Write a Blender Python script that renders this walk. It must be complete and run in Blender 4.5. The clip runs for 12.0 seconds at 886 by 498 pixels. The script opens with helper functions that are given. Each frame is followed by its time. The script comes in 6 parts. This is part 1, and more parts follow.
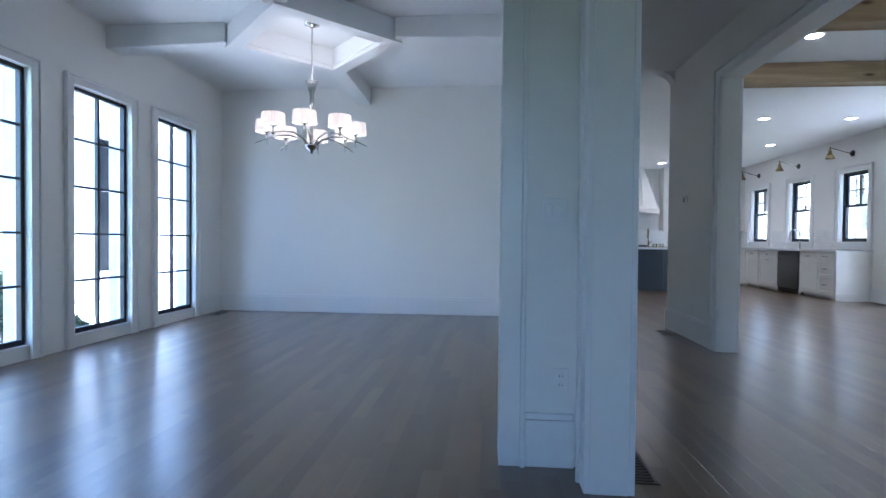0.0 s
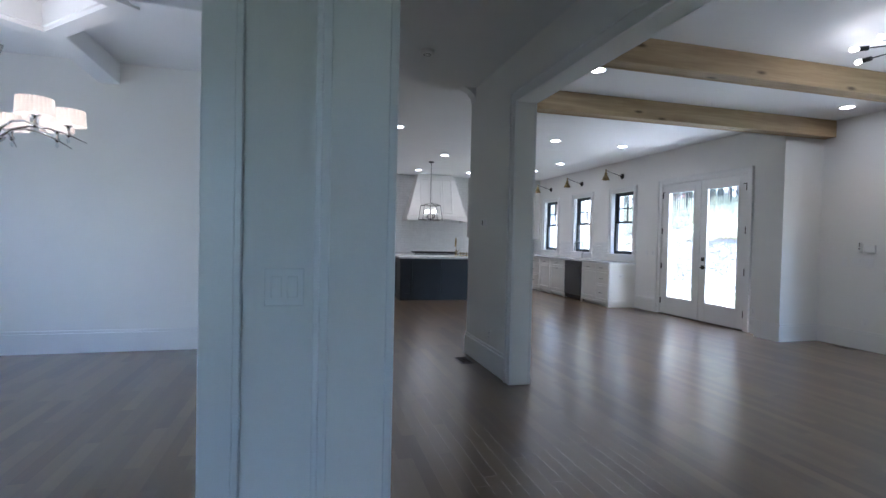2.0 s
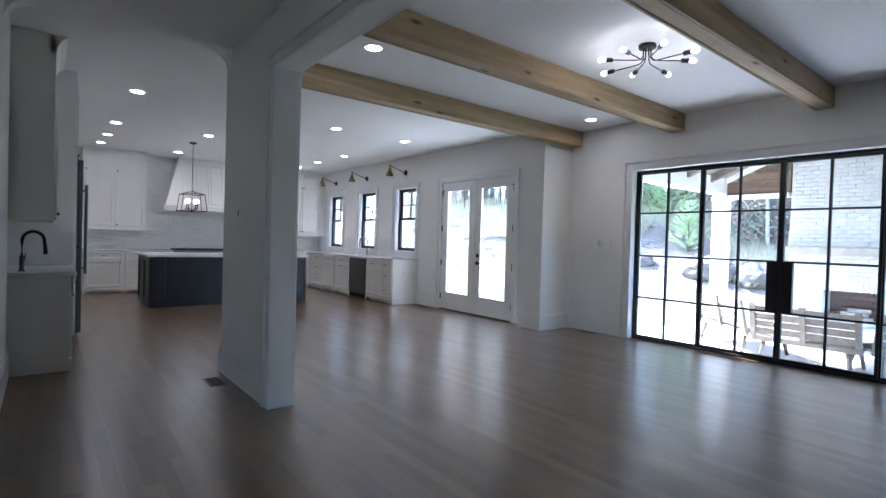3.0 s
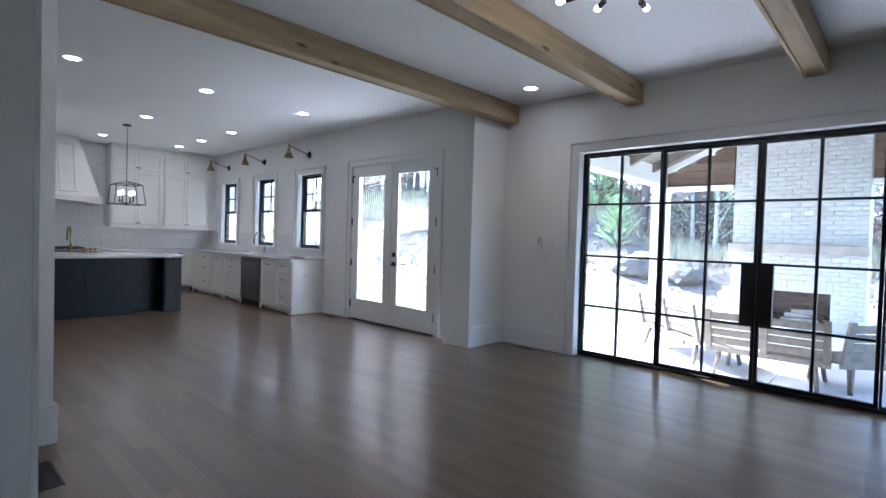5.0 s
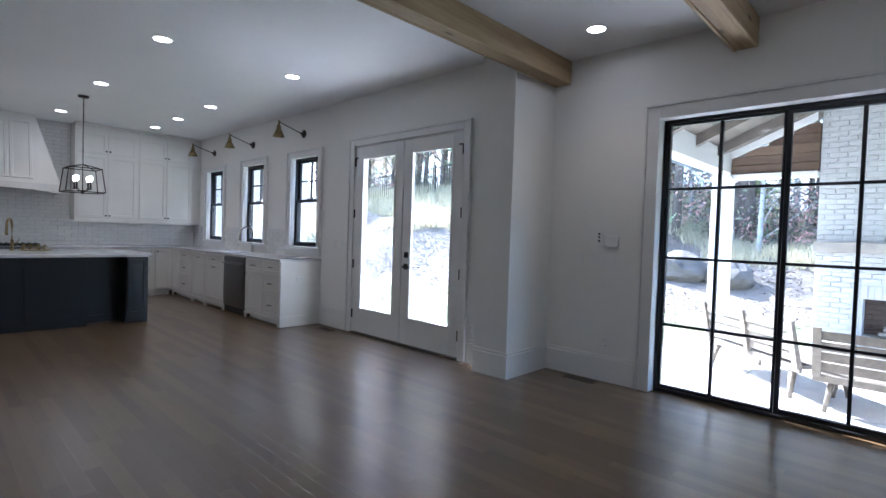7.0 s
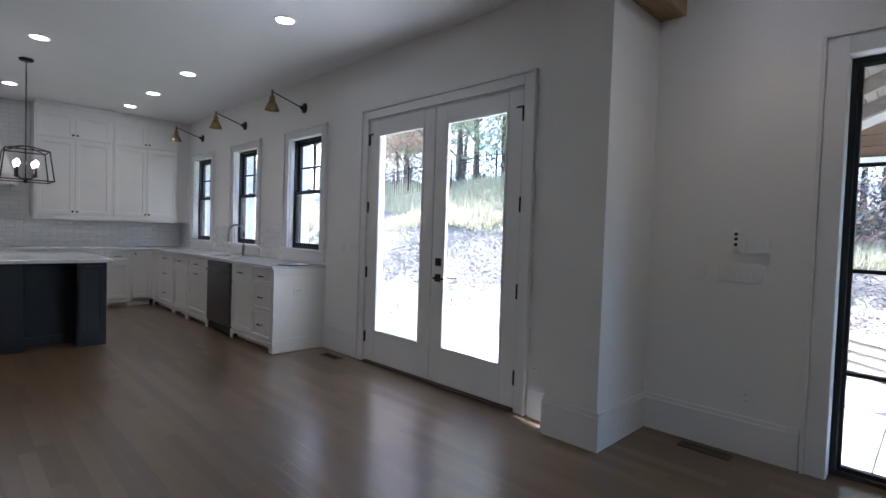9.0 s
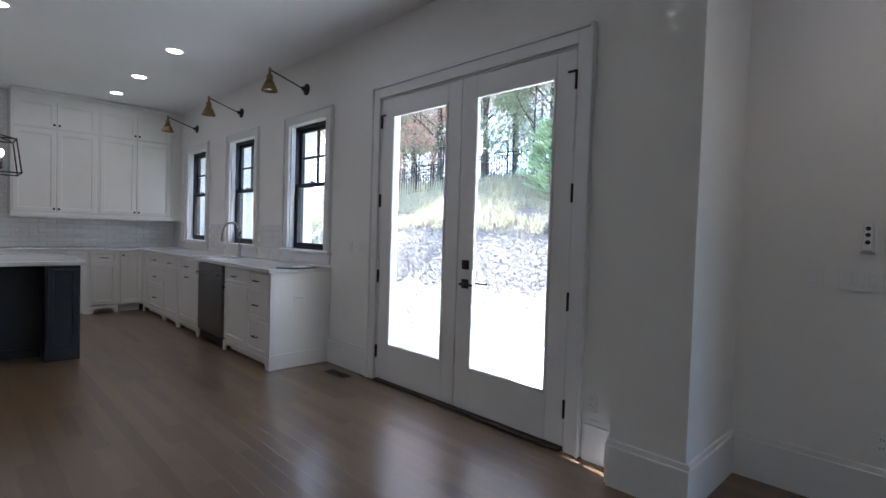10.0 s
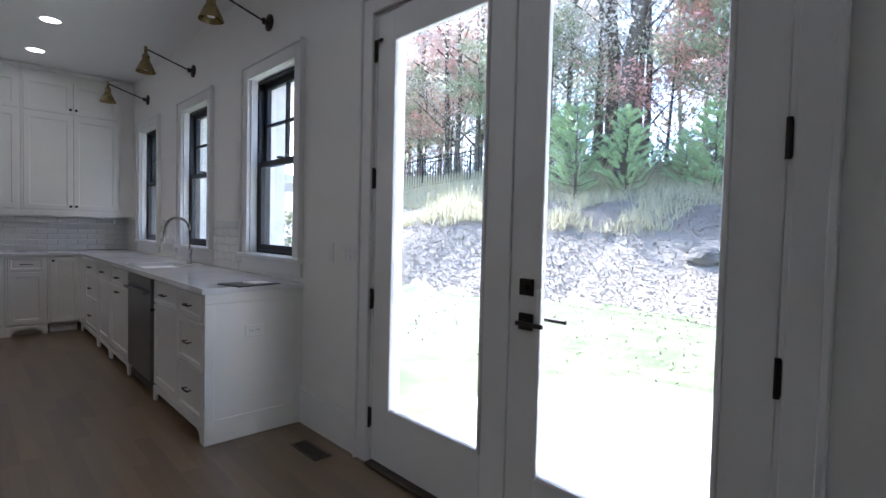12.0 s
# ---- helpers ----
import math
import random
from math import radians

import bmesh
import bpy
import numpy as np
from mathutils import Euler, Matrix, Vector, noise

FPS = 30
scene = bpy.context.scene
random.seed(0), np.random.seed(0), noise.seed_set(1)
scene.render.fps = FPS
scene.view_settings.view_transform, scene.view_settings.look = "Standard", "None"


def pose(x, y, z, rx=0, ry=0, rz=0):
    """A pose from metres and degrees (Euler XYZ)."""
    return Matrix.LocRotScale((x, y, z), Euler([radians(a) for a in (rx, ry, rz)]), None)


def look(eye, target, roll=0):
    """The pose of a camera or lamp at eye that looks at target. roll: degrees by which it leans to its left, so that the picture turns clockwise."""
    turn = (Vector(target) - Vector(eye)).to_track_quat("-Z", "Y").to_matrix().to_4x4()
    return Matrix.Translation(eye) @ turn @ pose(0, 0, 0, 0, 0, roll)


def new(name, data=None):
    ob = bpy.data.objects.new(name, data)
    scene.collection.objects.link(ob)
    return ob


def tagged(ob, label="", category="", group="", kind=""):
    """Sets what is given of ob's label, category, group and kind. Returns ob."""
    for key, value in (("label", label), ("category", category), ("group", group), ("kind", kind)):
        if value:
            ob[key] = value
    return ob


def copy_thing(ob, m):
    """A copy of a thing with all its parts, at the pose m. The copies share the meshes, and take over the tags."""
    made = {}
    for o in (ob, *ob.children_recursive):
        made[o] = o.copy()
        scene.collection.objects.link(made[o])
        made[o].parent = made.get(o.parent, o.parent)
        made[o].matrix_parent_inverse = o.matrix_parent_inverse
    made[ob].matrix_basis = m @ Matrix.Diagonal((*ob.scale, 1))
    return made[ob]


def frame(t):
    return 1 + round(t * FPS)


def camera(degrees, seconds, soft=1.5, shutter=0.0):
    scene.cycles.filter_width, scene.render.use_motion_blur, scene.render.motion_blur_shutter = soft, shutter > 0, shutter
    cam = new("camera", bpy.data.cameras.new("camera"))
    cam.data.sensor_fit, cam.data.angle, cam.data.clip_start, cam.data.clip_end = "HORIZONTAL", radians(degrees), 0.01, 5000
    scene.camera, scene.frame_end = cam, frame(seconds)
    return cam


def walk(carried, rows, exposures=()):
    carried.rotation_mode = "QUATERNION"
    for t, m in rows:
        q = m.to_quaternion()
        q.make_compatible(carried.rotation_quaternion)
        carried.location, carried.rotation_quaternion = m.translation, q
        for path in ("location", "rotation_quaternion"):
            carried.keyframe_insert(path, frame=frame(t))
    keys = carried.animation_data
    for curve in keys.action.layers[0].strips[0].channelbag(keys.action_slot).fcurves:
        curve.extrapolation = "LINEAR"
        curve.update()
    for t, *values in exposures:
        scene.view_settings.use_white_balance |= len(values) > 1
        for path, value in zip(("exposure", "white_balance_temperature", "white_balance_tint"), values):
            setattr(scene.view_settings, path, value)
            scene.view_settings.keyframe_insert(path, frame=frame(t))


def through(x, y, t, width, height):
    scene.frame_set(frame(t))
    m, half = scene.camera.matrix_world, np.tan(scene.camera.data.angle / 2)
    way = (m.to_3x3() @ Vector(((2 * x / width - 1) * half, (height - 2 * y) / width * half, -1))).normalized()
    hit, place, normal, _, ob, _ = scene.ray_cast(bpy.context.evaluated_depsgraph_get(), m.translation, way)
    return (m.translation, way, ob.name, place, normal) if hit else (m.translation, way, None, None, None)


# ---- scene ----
cam = camera(82.9, 12.0)
EXPOSURES = [(0, 4.0, 4950, 15), (1.5, 3.92, 5150, 16), (3, 3.86, 5250, 17), (5, 3.62, 5200, 17), (7, 3.37, 5250, 17), (9, 3.10, 5450, 18), (11, 3.05, 5450, 18), (12, 2.83, 5450, 18)]
PATH = [
    (0, (0.291, 0.083, 1.007), (0.117, 2.075, 0.975), 0.5),
    (0.5, (0.309, 0.237, 1.132), (0.139, 2.229, 1.093), 0.7),
    (1, (0.31, 0.365, 1.269), (0.224, 2.363, 1.229), 0.8),
    (1.5, (0.434, 0.551, 1.285), (0.626, 2.542, 1.244), 0.9),
    (2, (0.655, 0.767, 1.303), (1.175, 2.698, 1.261), 1.3),
    (2.5, (0.866, 1.03, 1.307), (1.8, 2.798, 1.268), 1.7),
    (3, (1.112, 1.244, 1.288), (2.355, 2.81, 1.256), 1.7),
    (3.2, (1.231, 1.321, 1.305), (2.558, 2.818, 1.272), 1.8),
    (4.8, (2.16, 2.145, 1.328), (3.617, 3.514, 1.283), 1.9),
    (5, (2.245, 2.264, 1.331), (3.702, 3.633, 1.283), 1.7),
    (5.5, (2.473, 2.565, 1.345), (3.921, 3.943, 1.289), 1.8),
    (6, (2.741, 2.834, 1.329), (4.188, 4.213, 1.265), 1.7),
    (6.5, (2.993, 3.115, 1.31), (4.436, 4.499, 1.252), 1.8),
    (7, (3.173, 3.435, 1.302), (4.614, 4.821, 1.244), 1.9),
    (9, (4.046, 4.7, 1.304), (5.46, 6.112, 1.239), 1.9),
    (9.5, (4.246, 5.012, 1.297), (5.652, 6.433, 1.229), 1.9),
    (10, (4.44, 5.321, 1.271), (5.839, 6.749, 1.208), 1.8),
    (10.5, (4.717, 5.64, 1.286), (6.111, 7.072, 1.213), 1.7),
    (11, (4.932, 5.97, 1.274), (6.32, 7.407, 1.199), 1.6),
    (11.5, (5.177, 6.292, 1.262), (6.563, 7.732, 1.19), 1.6),
    (12, (5.46, 6.569, 1.266), (6.843, 8.012, 1.19), 1.4),
]
walk(cam, [(t, look(eye, target, roll)) for t, eye, target, roll in PATH], EXPOSURES)

# ---- world, sun, exposure ----
world = bpy.data.worlds.new("sky")
scene.world = world
world.use_nodes = True
wn = world.node_tree
sky = wn.nodes.new("ShaderNodeTexSky")
sky.sky_type = "NISHITA"
sky.sun_disc = False
sky.sun_elevation = radians(42)
sky.sun_rotation = radians(9.8)
wn.links.new(sky.outputs[0], wn.nodes["Background"].inputs[0])
wn.nodes["Background"].inputs[1].default_value = 0.15
sun_data = bpy.data.lights.new("sun", "SUN")
sun_data.energy, sun_data.angle, sun_data.color = 4.0, radians(0.55), (1.0, 0.97, 0.91)
sun = new("sun", sun_data)
sun.matrix_world = look((0, 0, 30), (-0.130 * 10, -0.75 * 10, 30 - 0.68 * 10))


CAN_WATTS = 1.5


# ---- materials ----
def mat(name, color, rough=0.5, metal=0.0, var=0.06, scale=6.0, bump=0.0, bscale=60.0, stretch=(1, 1, 1), rnd=0.0, coat=0.0, spec=0.5, wear=0.0):
    """A painted, stained or metal surface: colour varied at two scales, with fine relief."""
    m = bpy.data.materials.new(name)
    m.use_nodes = True
    t = m.node_tree
    n, l = t.nodes, t.links
    b = n["Principled BSDF"]
    b.inputs["Metallic"].default_value = metal
    b.inputs["Coat Weight"].default_value = coat
    b.inputs["Specular IOR Level"].default_value = spec
    co = n.new("ShaderNodeTexCoord")
    mp = n.new("ShaderNodeMapping")
    mp.inputs["Scale"].default_value = stretch
    l.new(co.outputs["Object"], mp.inputs[0])
    big = n.new("ShaderNodeTexNoise")
    big.inputs["Scale"].default_value = scale
    big.inputs["Detail"].default_value = 4
    fine = n.new("ShaderNodeTexNoise")
    fine.inputs["Scale"].default_value = bscale
    fine.inputs["Detail"].default_value = 3
    l.new(mp.outputs[0], big.inputs[0])
    l.new(mp.outputs[0], fine.inputs[0])
    add = n.new("ShaderNodeMath")
    add.operation = "MULTIPLY_ADD"
    l.new(fine.outputs[0], add.inputs[0])
    add.inputs[1].default_value = 0.5
    l.new(big.outputs[0], add.inputs[2])
    val = add.outputs[0]
    if rnd:
        info = n.new("ShaderNodeObjectInfo")
        isl = n.new("ShaderNodeNewGeometry")
        sm = n.new("ShaderNodeMath")
        l.new(info.outputs["Random"], sm.inputs[0])
        l.new(isl.outputs["Random Per Island"], sm.inputs[1])
        fr = n.new("ShaderNodeMath")
        fr.operation = "FRACT"
        l.new(sm.outputs[0], fr.inputs[0])
        ad = n.new("ShaderNodeMath")
        ad.operation = "MULTIPLY_ADD"
        l.new(fr.outputs[0], ad.inputs[0])
        ad.inputs[1].default_value = rnd
        l.new(val, ad.inputs[2])
        val = ad.outputs[0]
    ramp = n.new("ShaderNodeValToRGB")
    e = ramp.color_ramp.elements
    e[0].position, e[1].position = 0.35, 1.15 + rnd * 0.6 if rnd < 0.1 else 1.0
    c = Vector(color)
    e[0].color = (*(c * (1 - var * 2.2)), 1)
    e[1].color = (*[min(1, v * (1 + var * 1.6)) for v in c], 1)
    l.new(val, ramp.inputs[0])
    l.new(ramp.outputs[0], b.inputs["Base Color"])
    rr = n.new("ShaderNodeMapRange")
    rr.inputs["To Min"].default_value = max(0.03, rough - 0.06 - wear)
    rr.inputs["To Max"].default_value = min(1, rough + 0.06 + wear)
    l.new(big.outputs[0], rr.inputs[0])
    l.new(rr.outputs[0], b.inputs["Roughness"])
    if bump:
        bp = n.new("ShaderNodeBump")
        bp.inputs["Strength"].default_value = bump
        bp.inputs["Distance"].default_value = 0.01
        l.new(add.outputs[0], bp.inputs["Height"])
        l.new(bp.outputs[0], b.inputs["Normal"])
    return m


def glow(name, color, strength):
    m = bpy.data.materials.new(name)
    m.use_nodes = True
    b = m.node_tree.nodes["Principled BSDF"]
    b.inputs["Base Color"].default_value = (*color, 1)
    b.inputs["Emission Color"].default_value = (*color, 1)
    b.inputs["Emission Strength"].default_value = strength
    return m


def pane_glass(name, tint=(1, 1, 1)):
    m = bpy.data.materials.new(name)
    m.use_nodes = True
    t = m.node_tree
    n, l = t.nodes, t.links
    n.clear()
    out = n.new("ShaderNodeOutputMaterial")
    tr = n.new("ShaderNodeBsdfTransparent")
    tr.inputs[0].default_value = (*tint, 1)
    gl = n.new("ShaderNodeBsdfGlossy")
    gl.inputs["Roughness"].default_value = 0.01
    lw = n.new("ShaderNodeLayerWeight")
    lw.inputs[0].default_value = 0.5
    pw = n.new("ShaderNodeMath")
    pw.operation = "POWER"
    pw.inputs[1].default_value = 5.0
    l.new(lw.outputs["Facing"], pw.inputs[0])
    fz = n.new("ShaderNodeMath")
    fz.operation = "MULTIPLY_ADD"
    fz.inputs[1].default_value, fz.inputs[2].default_value = 0.9, 0.025
    l.new(pw.outputs[0], fz.inputs[0])
    mx = n.new("ShaderNodeMixShader")
    l.new(fz.outputs[0], mx.inputs[0])
    l.new(tr.outputs[0], mx.inputs[1])
    l.new(gl.outputs[0], mx.inputs[2])
    l.new(mx.outputs[0], out.inputs[0])
    return m


def wood(name, dark, light, rough=0.4, along="Y", scale=1.0, rnd=0.0, bump=0.15, coat=0.0, knots=False, lo=0.42, hi=0.9, grain=1.0, even=False):
    """Timber: long grain, finer pores, and a tone of its own for each board."""
    m = bpy.data.materials.new(name)
    m.use_nodes = True
    t = m.node_tree
    n, l = t.nodes, t.links
    b = n["Principled BSDF"]
    b.inputs["Coat Weight"].default_value = coat
    b.inputs["Coat Roughness"].default_value = 0.2
    co = n.new("ShaderNodeTexCoord")
    mp = n.new("ShaderNodeMapping")
    k = {"X": (0.6, 9, 9), "Y": (9, 0.6, 9), "Z": (9, 9, 0.6)}[along]
    mp.inputs["Scale"].default_value = [v * scale for v in k]
    l.new(co.outputs["Object"], mp.inputs[0])
    info = n.new("ShaderNodeObjectInfo")
    isl = n.new("ShaderNodeNewGeometry")
    sm = n.new("ShaderNodeMath")
    l.new(info.outputs["Random"], sm.inputs[0])
    l.new(isl.outputs["Random Per Island"], sm.inputs[1])
    fr = n.new("ShaderNodeMath")
    fr.operation = "FRACT"
    l.new(sm.outputs[0], fr.inputs[0])
    off = n.new("ShaderNodeVectorMath")
    off.operation = "SCALE"
    off.inputs[0].default_value = (13, 17, 11)
    l.new(fr.outputs[0], off.inputs["Scale"])
    l.new(off.outputs[0], mp.inputs["Location"])
    g = n.new("ShaderNodeTexNoise")
    g.inputs["Scale"].default_value = 1.4
    g.inputs["Detail"].default_value = 7
    g.inputs["Distortion"].default_value = 0.6
    l.new(mp.outputs[0], g.inputs[0])
    p = n.new("ShaderNodeTexNoise")
    p.inputs["Scale"].default_value = 9
    p.inputs["Detail"].default_value = 3
    l.new(mp.outputs[0], p.inputs[0])
    v = n.new("ShaderNodeMath")
    v.operation = "MULTIPLY_ADD"
    l.new(p.outputs[0], v.inputs[0])
    v.inputs[1].default_value = 0.3
    l.new(g.outputs[0], v.inputs[2])
    v2 = n.new("ShaderNodeMath")
    v2.operation = "MULTIPLY_ADD"
    l.new(fr.outputs[0], v2.inputs[0])
    v2.inputs[1].default_value = rnd
    gm = n.new("ShaderNodeMath")
    gm.operation = "MULTIPLY"
    gm.inputs[1].default_value = grain
    l.new(v.outputs[0], gm.inputs[0])
    l.new(gm.outputs[0], v2.inputs[2])
    ramp = n.new("ShaderNodeValToRGB")
    e = ramp.color_ramp.elements
    e[0].position, e[1].position = lo, hi + rnd * 0.8
    e[0].color, e[1].color = (*dark, 1), (*light, 1)
    l.new(v2.outputs[0], ramp.inputs[0])
    colour = ramp.outputs[0]
    if knots:
        vo = n.new("ShaderNodeTexVoronoi")
        vo.inputs["Scale"].default_value = 1.0
        mk = n.new("ShaderNodeMapping")
        mk.inputs["Scale"].default_value = {"X": (2.2, 7, 7), "Y": (7, 2.2, 7), "Z": (7, 7, 2.2)}[along]
        l.new(co.outputs["Object"], mk.inputs[0])
        l.new(mk.outputs[0], vo.inputs[0])
        kr = n.new("ShaderNodeMapRange")
        kr.inputs["From Min"].default_value, kr.inputs["From Max"].default_value = 0.05, 0.17
        l.new(vo.outputs["Distance"], kr.inputs[0])
        mx = n.new("ShaderNodeMixRGB")
        l.new(kr.outputs[0], mx.inputs[0])
        mx.inputs[1].default_value = (*[c * 0.45 for c in dark], 1)
        l.new(colour, mx.inputs[2])
        colour = mx.outputs[0]
    l.new(colour, b.inputs["Base Color"])
    rr = n.new("ShaderNodeMapRange")
    spread = 0.01 if even else 0.08
    rr.inputs["To Min"].default_value, rr.inputs["To Max"].default_value = rough - spread, rough + spread
    l.new(g.outputs[0], rr.inputs[0])
    l.new(rr.outputs[0], b.inputs["Roughness"])
    bp = n.new("ShaderNodeBump")
    bp.inputs["Strength"].default_value = bump
    bp.inputs["Distance"].default_value = 0.003
    l.new(v.outputs[0], bp.inputs["Height"])
    l.new(bp.outputs[0], b.inputs["Normal"])
    return m


WALL = mat("wall_paint", (0.85, 0.838, 0.805), 0.6, var=0.015, scale=1.2, bump=0.05, bscale=180)
CEIL = mat("ceiling_paint", (0.88, 0.88, 0.875), 0.75, var=0.015, scale=1.0, bump=0.04, bscale=160)
TRIM = mat("trim_paint", (0.82, 0.815, 0.80), 0.32, var=0.015, scale=2.0, bump=0.02, bscale=120)
CABINET = mat("cabinet_paint", (0.82, 0.805, 0.77), 0.3, var=0.02, scale=3.0, bump=0.02, bscale=140)
NAVY = mat("island_paint", (0.008, 0.010, 0.015), 0.4, var=0.12, scale=3.0, bump=0.03, bscale=140)
QUARTZ = mat("white_quartz", (0.72, 0.72, 0.73), 0.12, var=0.07, scale=1.6, bscale=9)
STEEL = mat("stainless_steel", (0.20, 0.20, 0.21), 0.32, metal=1, var=0.06, scale=3, bump=0.04, bscale=90, stretch=(30, 30, 1))
CHROME = mat("polished_nickel", (0.50, 0.49, 0.47), 0.12, metal=1, var=0.03)
BRASS = mat("aged_brass", (0.31, 0.235, 0.115), 0.28, metal=1, var=0.1, scale=12)
BRONZE = mat("dark_bronze", (0.045, 0.038, 0.032), 0.4, metal=0.7, var=0.1)
BLACK = mat("black_steel_paint", (0.010, 0.011, 0.013), 0.38, var=0.1, scale=4, bump=0.03)
SASH = mat("black_window_paint", (0.012, 0.014, 0.017), 0.4, var=0.1, scale=4)
PLASTIC = mat("white_plastic", (0.84, 0.835, 0.82), 0.35, var=0.01)
SLOT = mat("dark_slot", (0.02, 0.02, 0.02), 0.5)
VENT = mat("vent_metal", (0.06, 0.045, 0.035), 0.45, metal=0.6, var=0.1)
OAK = wood("oak_floor", (0.088, 0.054, 0.0255), (0.168, 0.107, 0.052), 0.38, "Y", 0.7, rnd=0.5, bump=0.04, coat=1.0, lo=0.05, hi=0.45, grain=0.45, even=True)
OAK.node_tree.nodes["Principled BSDF"].inputs["Coat Roughness"].default_value = 0.25
OAK.node_tree.nodes["Principled BSDF"].inputs["Specular IOR Level"].default_value = 0.2
BEAM = wood("cedar_beam", (0.29, 0.195, 0.095), (0.56, 0.42, 0.24), 0.6, "X", 0.8, rnd=0.1, bump=0.3, knots=True)
GLASS = pane_glass("window_glass", (0.96, 0.98, 0.97))
CRYSTAL = pane_glass("clear_crystal", (0.93, 0.95, 0.96))
LAMP_DISC = glow("lamp_lens", (1.0, 0.95, 0.88), 3.0)
BULB = glow("bulb_glass", (1.0, 0.90, 0.76), 1.6)
GLOBE = glow("globe_bulb_glass", (1.0, 0.93, 0.82), 2.2)
SHADE = mat("pleated_white_shade", (0.78, 0.72, 0.65), 0.8, var=0.03, scale=40, bump=0.2, bscale=200)
SHADE.node_tree.nodes["Principled BSDF"].inputs["Emission Color"].default_value = (1.0, 0.80, 0.62, 1)
SHADE.node_tree.nodes["Principled BSDF"].inputs["Emission Strength"].default_value = 0.022
TILE = mat("white_glazed_tile", (0.82, 0.82, 0.81), 0.12, var=0.04, scale=5, bump=0.05, bscale=30, rnd=0.2)
GROUT = mat("tile_grout", (0.66, 0.66, 0.65), 0.8, var=0.05)
BRICK = mat("white_painted_brick", (0.60, 0.60, 0.59), 0.75, var=0.08, scale=9, bump=0.5, bscale=45, rnd=0.15)
MORTAR = mat("white_mortar", (0.62, 0.62, 0.61), 0.9, var=0.08, bump=0.3)
FIREBRICK = mat("brown_firebrick", (0.17, 0.13, 0.11), 0.85, var=0.25, scale=14, bump=0.4, rnd=0.3)
PATIO = mat("patio_concrete", (0.54, 0.53, 0.515), 0.85, var=0.1, scale=2.5, bump=0.2, bscale=120)
LAWN = mat("lawn_earth", (0.125, 0.148, 0.068), 0.95, var=0.3, scale=1.8, bump=0.6, bscale=70)
MULCH = mat("leaf_mulch", (0.155, 0.130, 0.105), 0.95, var=0.5, scale=5, bump=0.8, bscale=60, rnd=0.5)
MANTEL = mat("weathered_stone", (0.42, 0.38, 0.33), 0.85, var=0.15, scale=6, bump=0.4, bscale=30)
ROCK = mat("grey_boulder", (0.13, 0.115, 0.10), 0.9, var=0.3, scale=3, bump=0.8, bscale=18)
IRON = mat("black_iron", (0.012, 0.012, 0.012), 0.5, metal=0.3)
BARK = mat("tree_bark", (0.12, 0.095, 0.075), 0.95, var=0.35, scale=4, bump=0.8, bscale=25, stretch=(4, 4, 0.6))
PALEBARK = mat("pale_bark", (0.42, 0.40, 0.37), 0.9, var=0.25, scale=5, bump=0.5, bscale=25)


def leafy(name, color, var=0.35, through=0.55):
    """Thin foliage: each leaf its own tone, and light passes through it."""
    m = mat(name, color, 0.7, var=var, scale=0.8, rnd=0.5, bscale=4)
    n, l = m.node_tree.nodes, m.node_tree.links
    b = n["Principled BSDF"]
    tr = n.new("ShaderNodeBsdfTranslucent")
    mx = n.new("ShaderNodeMixShader")
    mx.inputs[0].default_value = through
    l.new(b.inputs["Base Color"].links[0].from_socket, tr.inputs[0])
    l.new(b.outputs[0], mx.inputs[1])
    l.new(tr.outputs[0], mx.inputs[2])
    l.new(mx.outputs[0], n["Material Output"].inputs[0])
    return m


LEAVES = [leafy("leaf_%s" % k, c) for k, c in
          (("green", (0.28, 0.31, 0.20)), ("yellow", (0.60, 0.55, 0.34)), ("russet", (0.54, 0.33, 0.29)), ("brown", (0.46, 0.42, 0.37)))]
PINE = leafy("pine_needles", (0.38, 0.46, 0.27), through=0.45)
EVERGREEN = leafy("evergreen_leaves", (0.075, 0.095, 0.050), through=0.3)
# brown leaves with the wood's shade mixed into their colour
SHADED_BROWN = leafy("shaded_brown_leaves", (0.13, 0.115, 0.10), through=0.3)
DRYGRASS = leafy("dry_grass", (0.37, 0.335, 0.225), through=0.3)
CEDAR = wood("brown_cladding", (0.075, 0.046, 0.030), (0.19, 0.125, 0.085), 0.7, "Y", 0.8, rnd=0.3, bump=0.3)
DECK = wood("porch_ceiling_boards", (0.10, 0.082, 0.068), (0.22, 0.19, 0.16), 0.7, "X", 0.8, rnd=0.3, bump=0.3)
TEAK = wood("weathered_teak", (0.11, 0.09, 0.072), (0.235, 0.20, 0.16), 0.75, "Y", 1.2, rnd=0.3, bump=0.3)
SLATE = mat("roof_shingle", (0.10, 0.12, 0.15), 0.85, var=0.2, scale=6, bump=0.5, bscale=30, rnd=0.3)


# ---- mesh helpers ----
def box(bm, x0, x1, y0, y1, z0, z1, bevel=0.0, m=None):
    vs = bmesh.ops.create_cube(bm, size=1.0)["verts"]
    bmesh.ops.transform(bm, matrix=Matrix.Translation(((x0 + x1) / 2, (y0 + y1) / 2, (z0 + z1) / 2)) @ Matrix.Diagonal((abs(x1 - x0), abs(y1 - y0), abs(z1 - z0), 1)), verts=vs)
    if bevel:
        es = list({e for v in vs for e in v.link_edges})
        r = bmesh.ops.bevel(bm, geom=es, offset=bevel, segments=1, affect="EDGES")
        vs = [v for v in r["verts"] if v.is_valid]
    if m:
        bmesh.ops.transform(bm, matrix=m, verts=vs)
    return vs


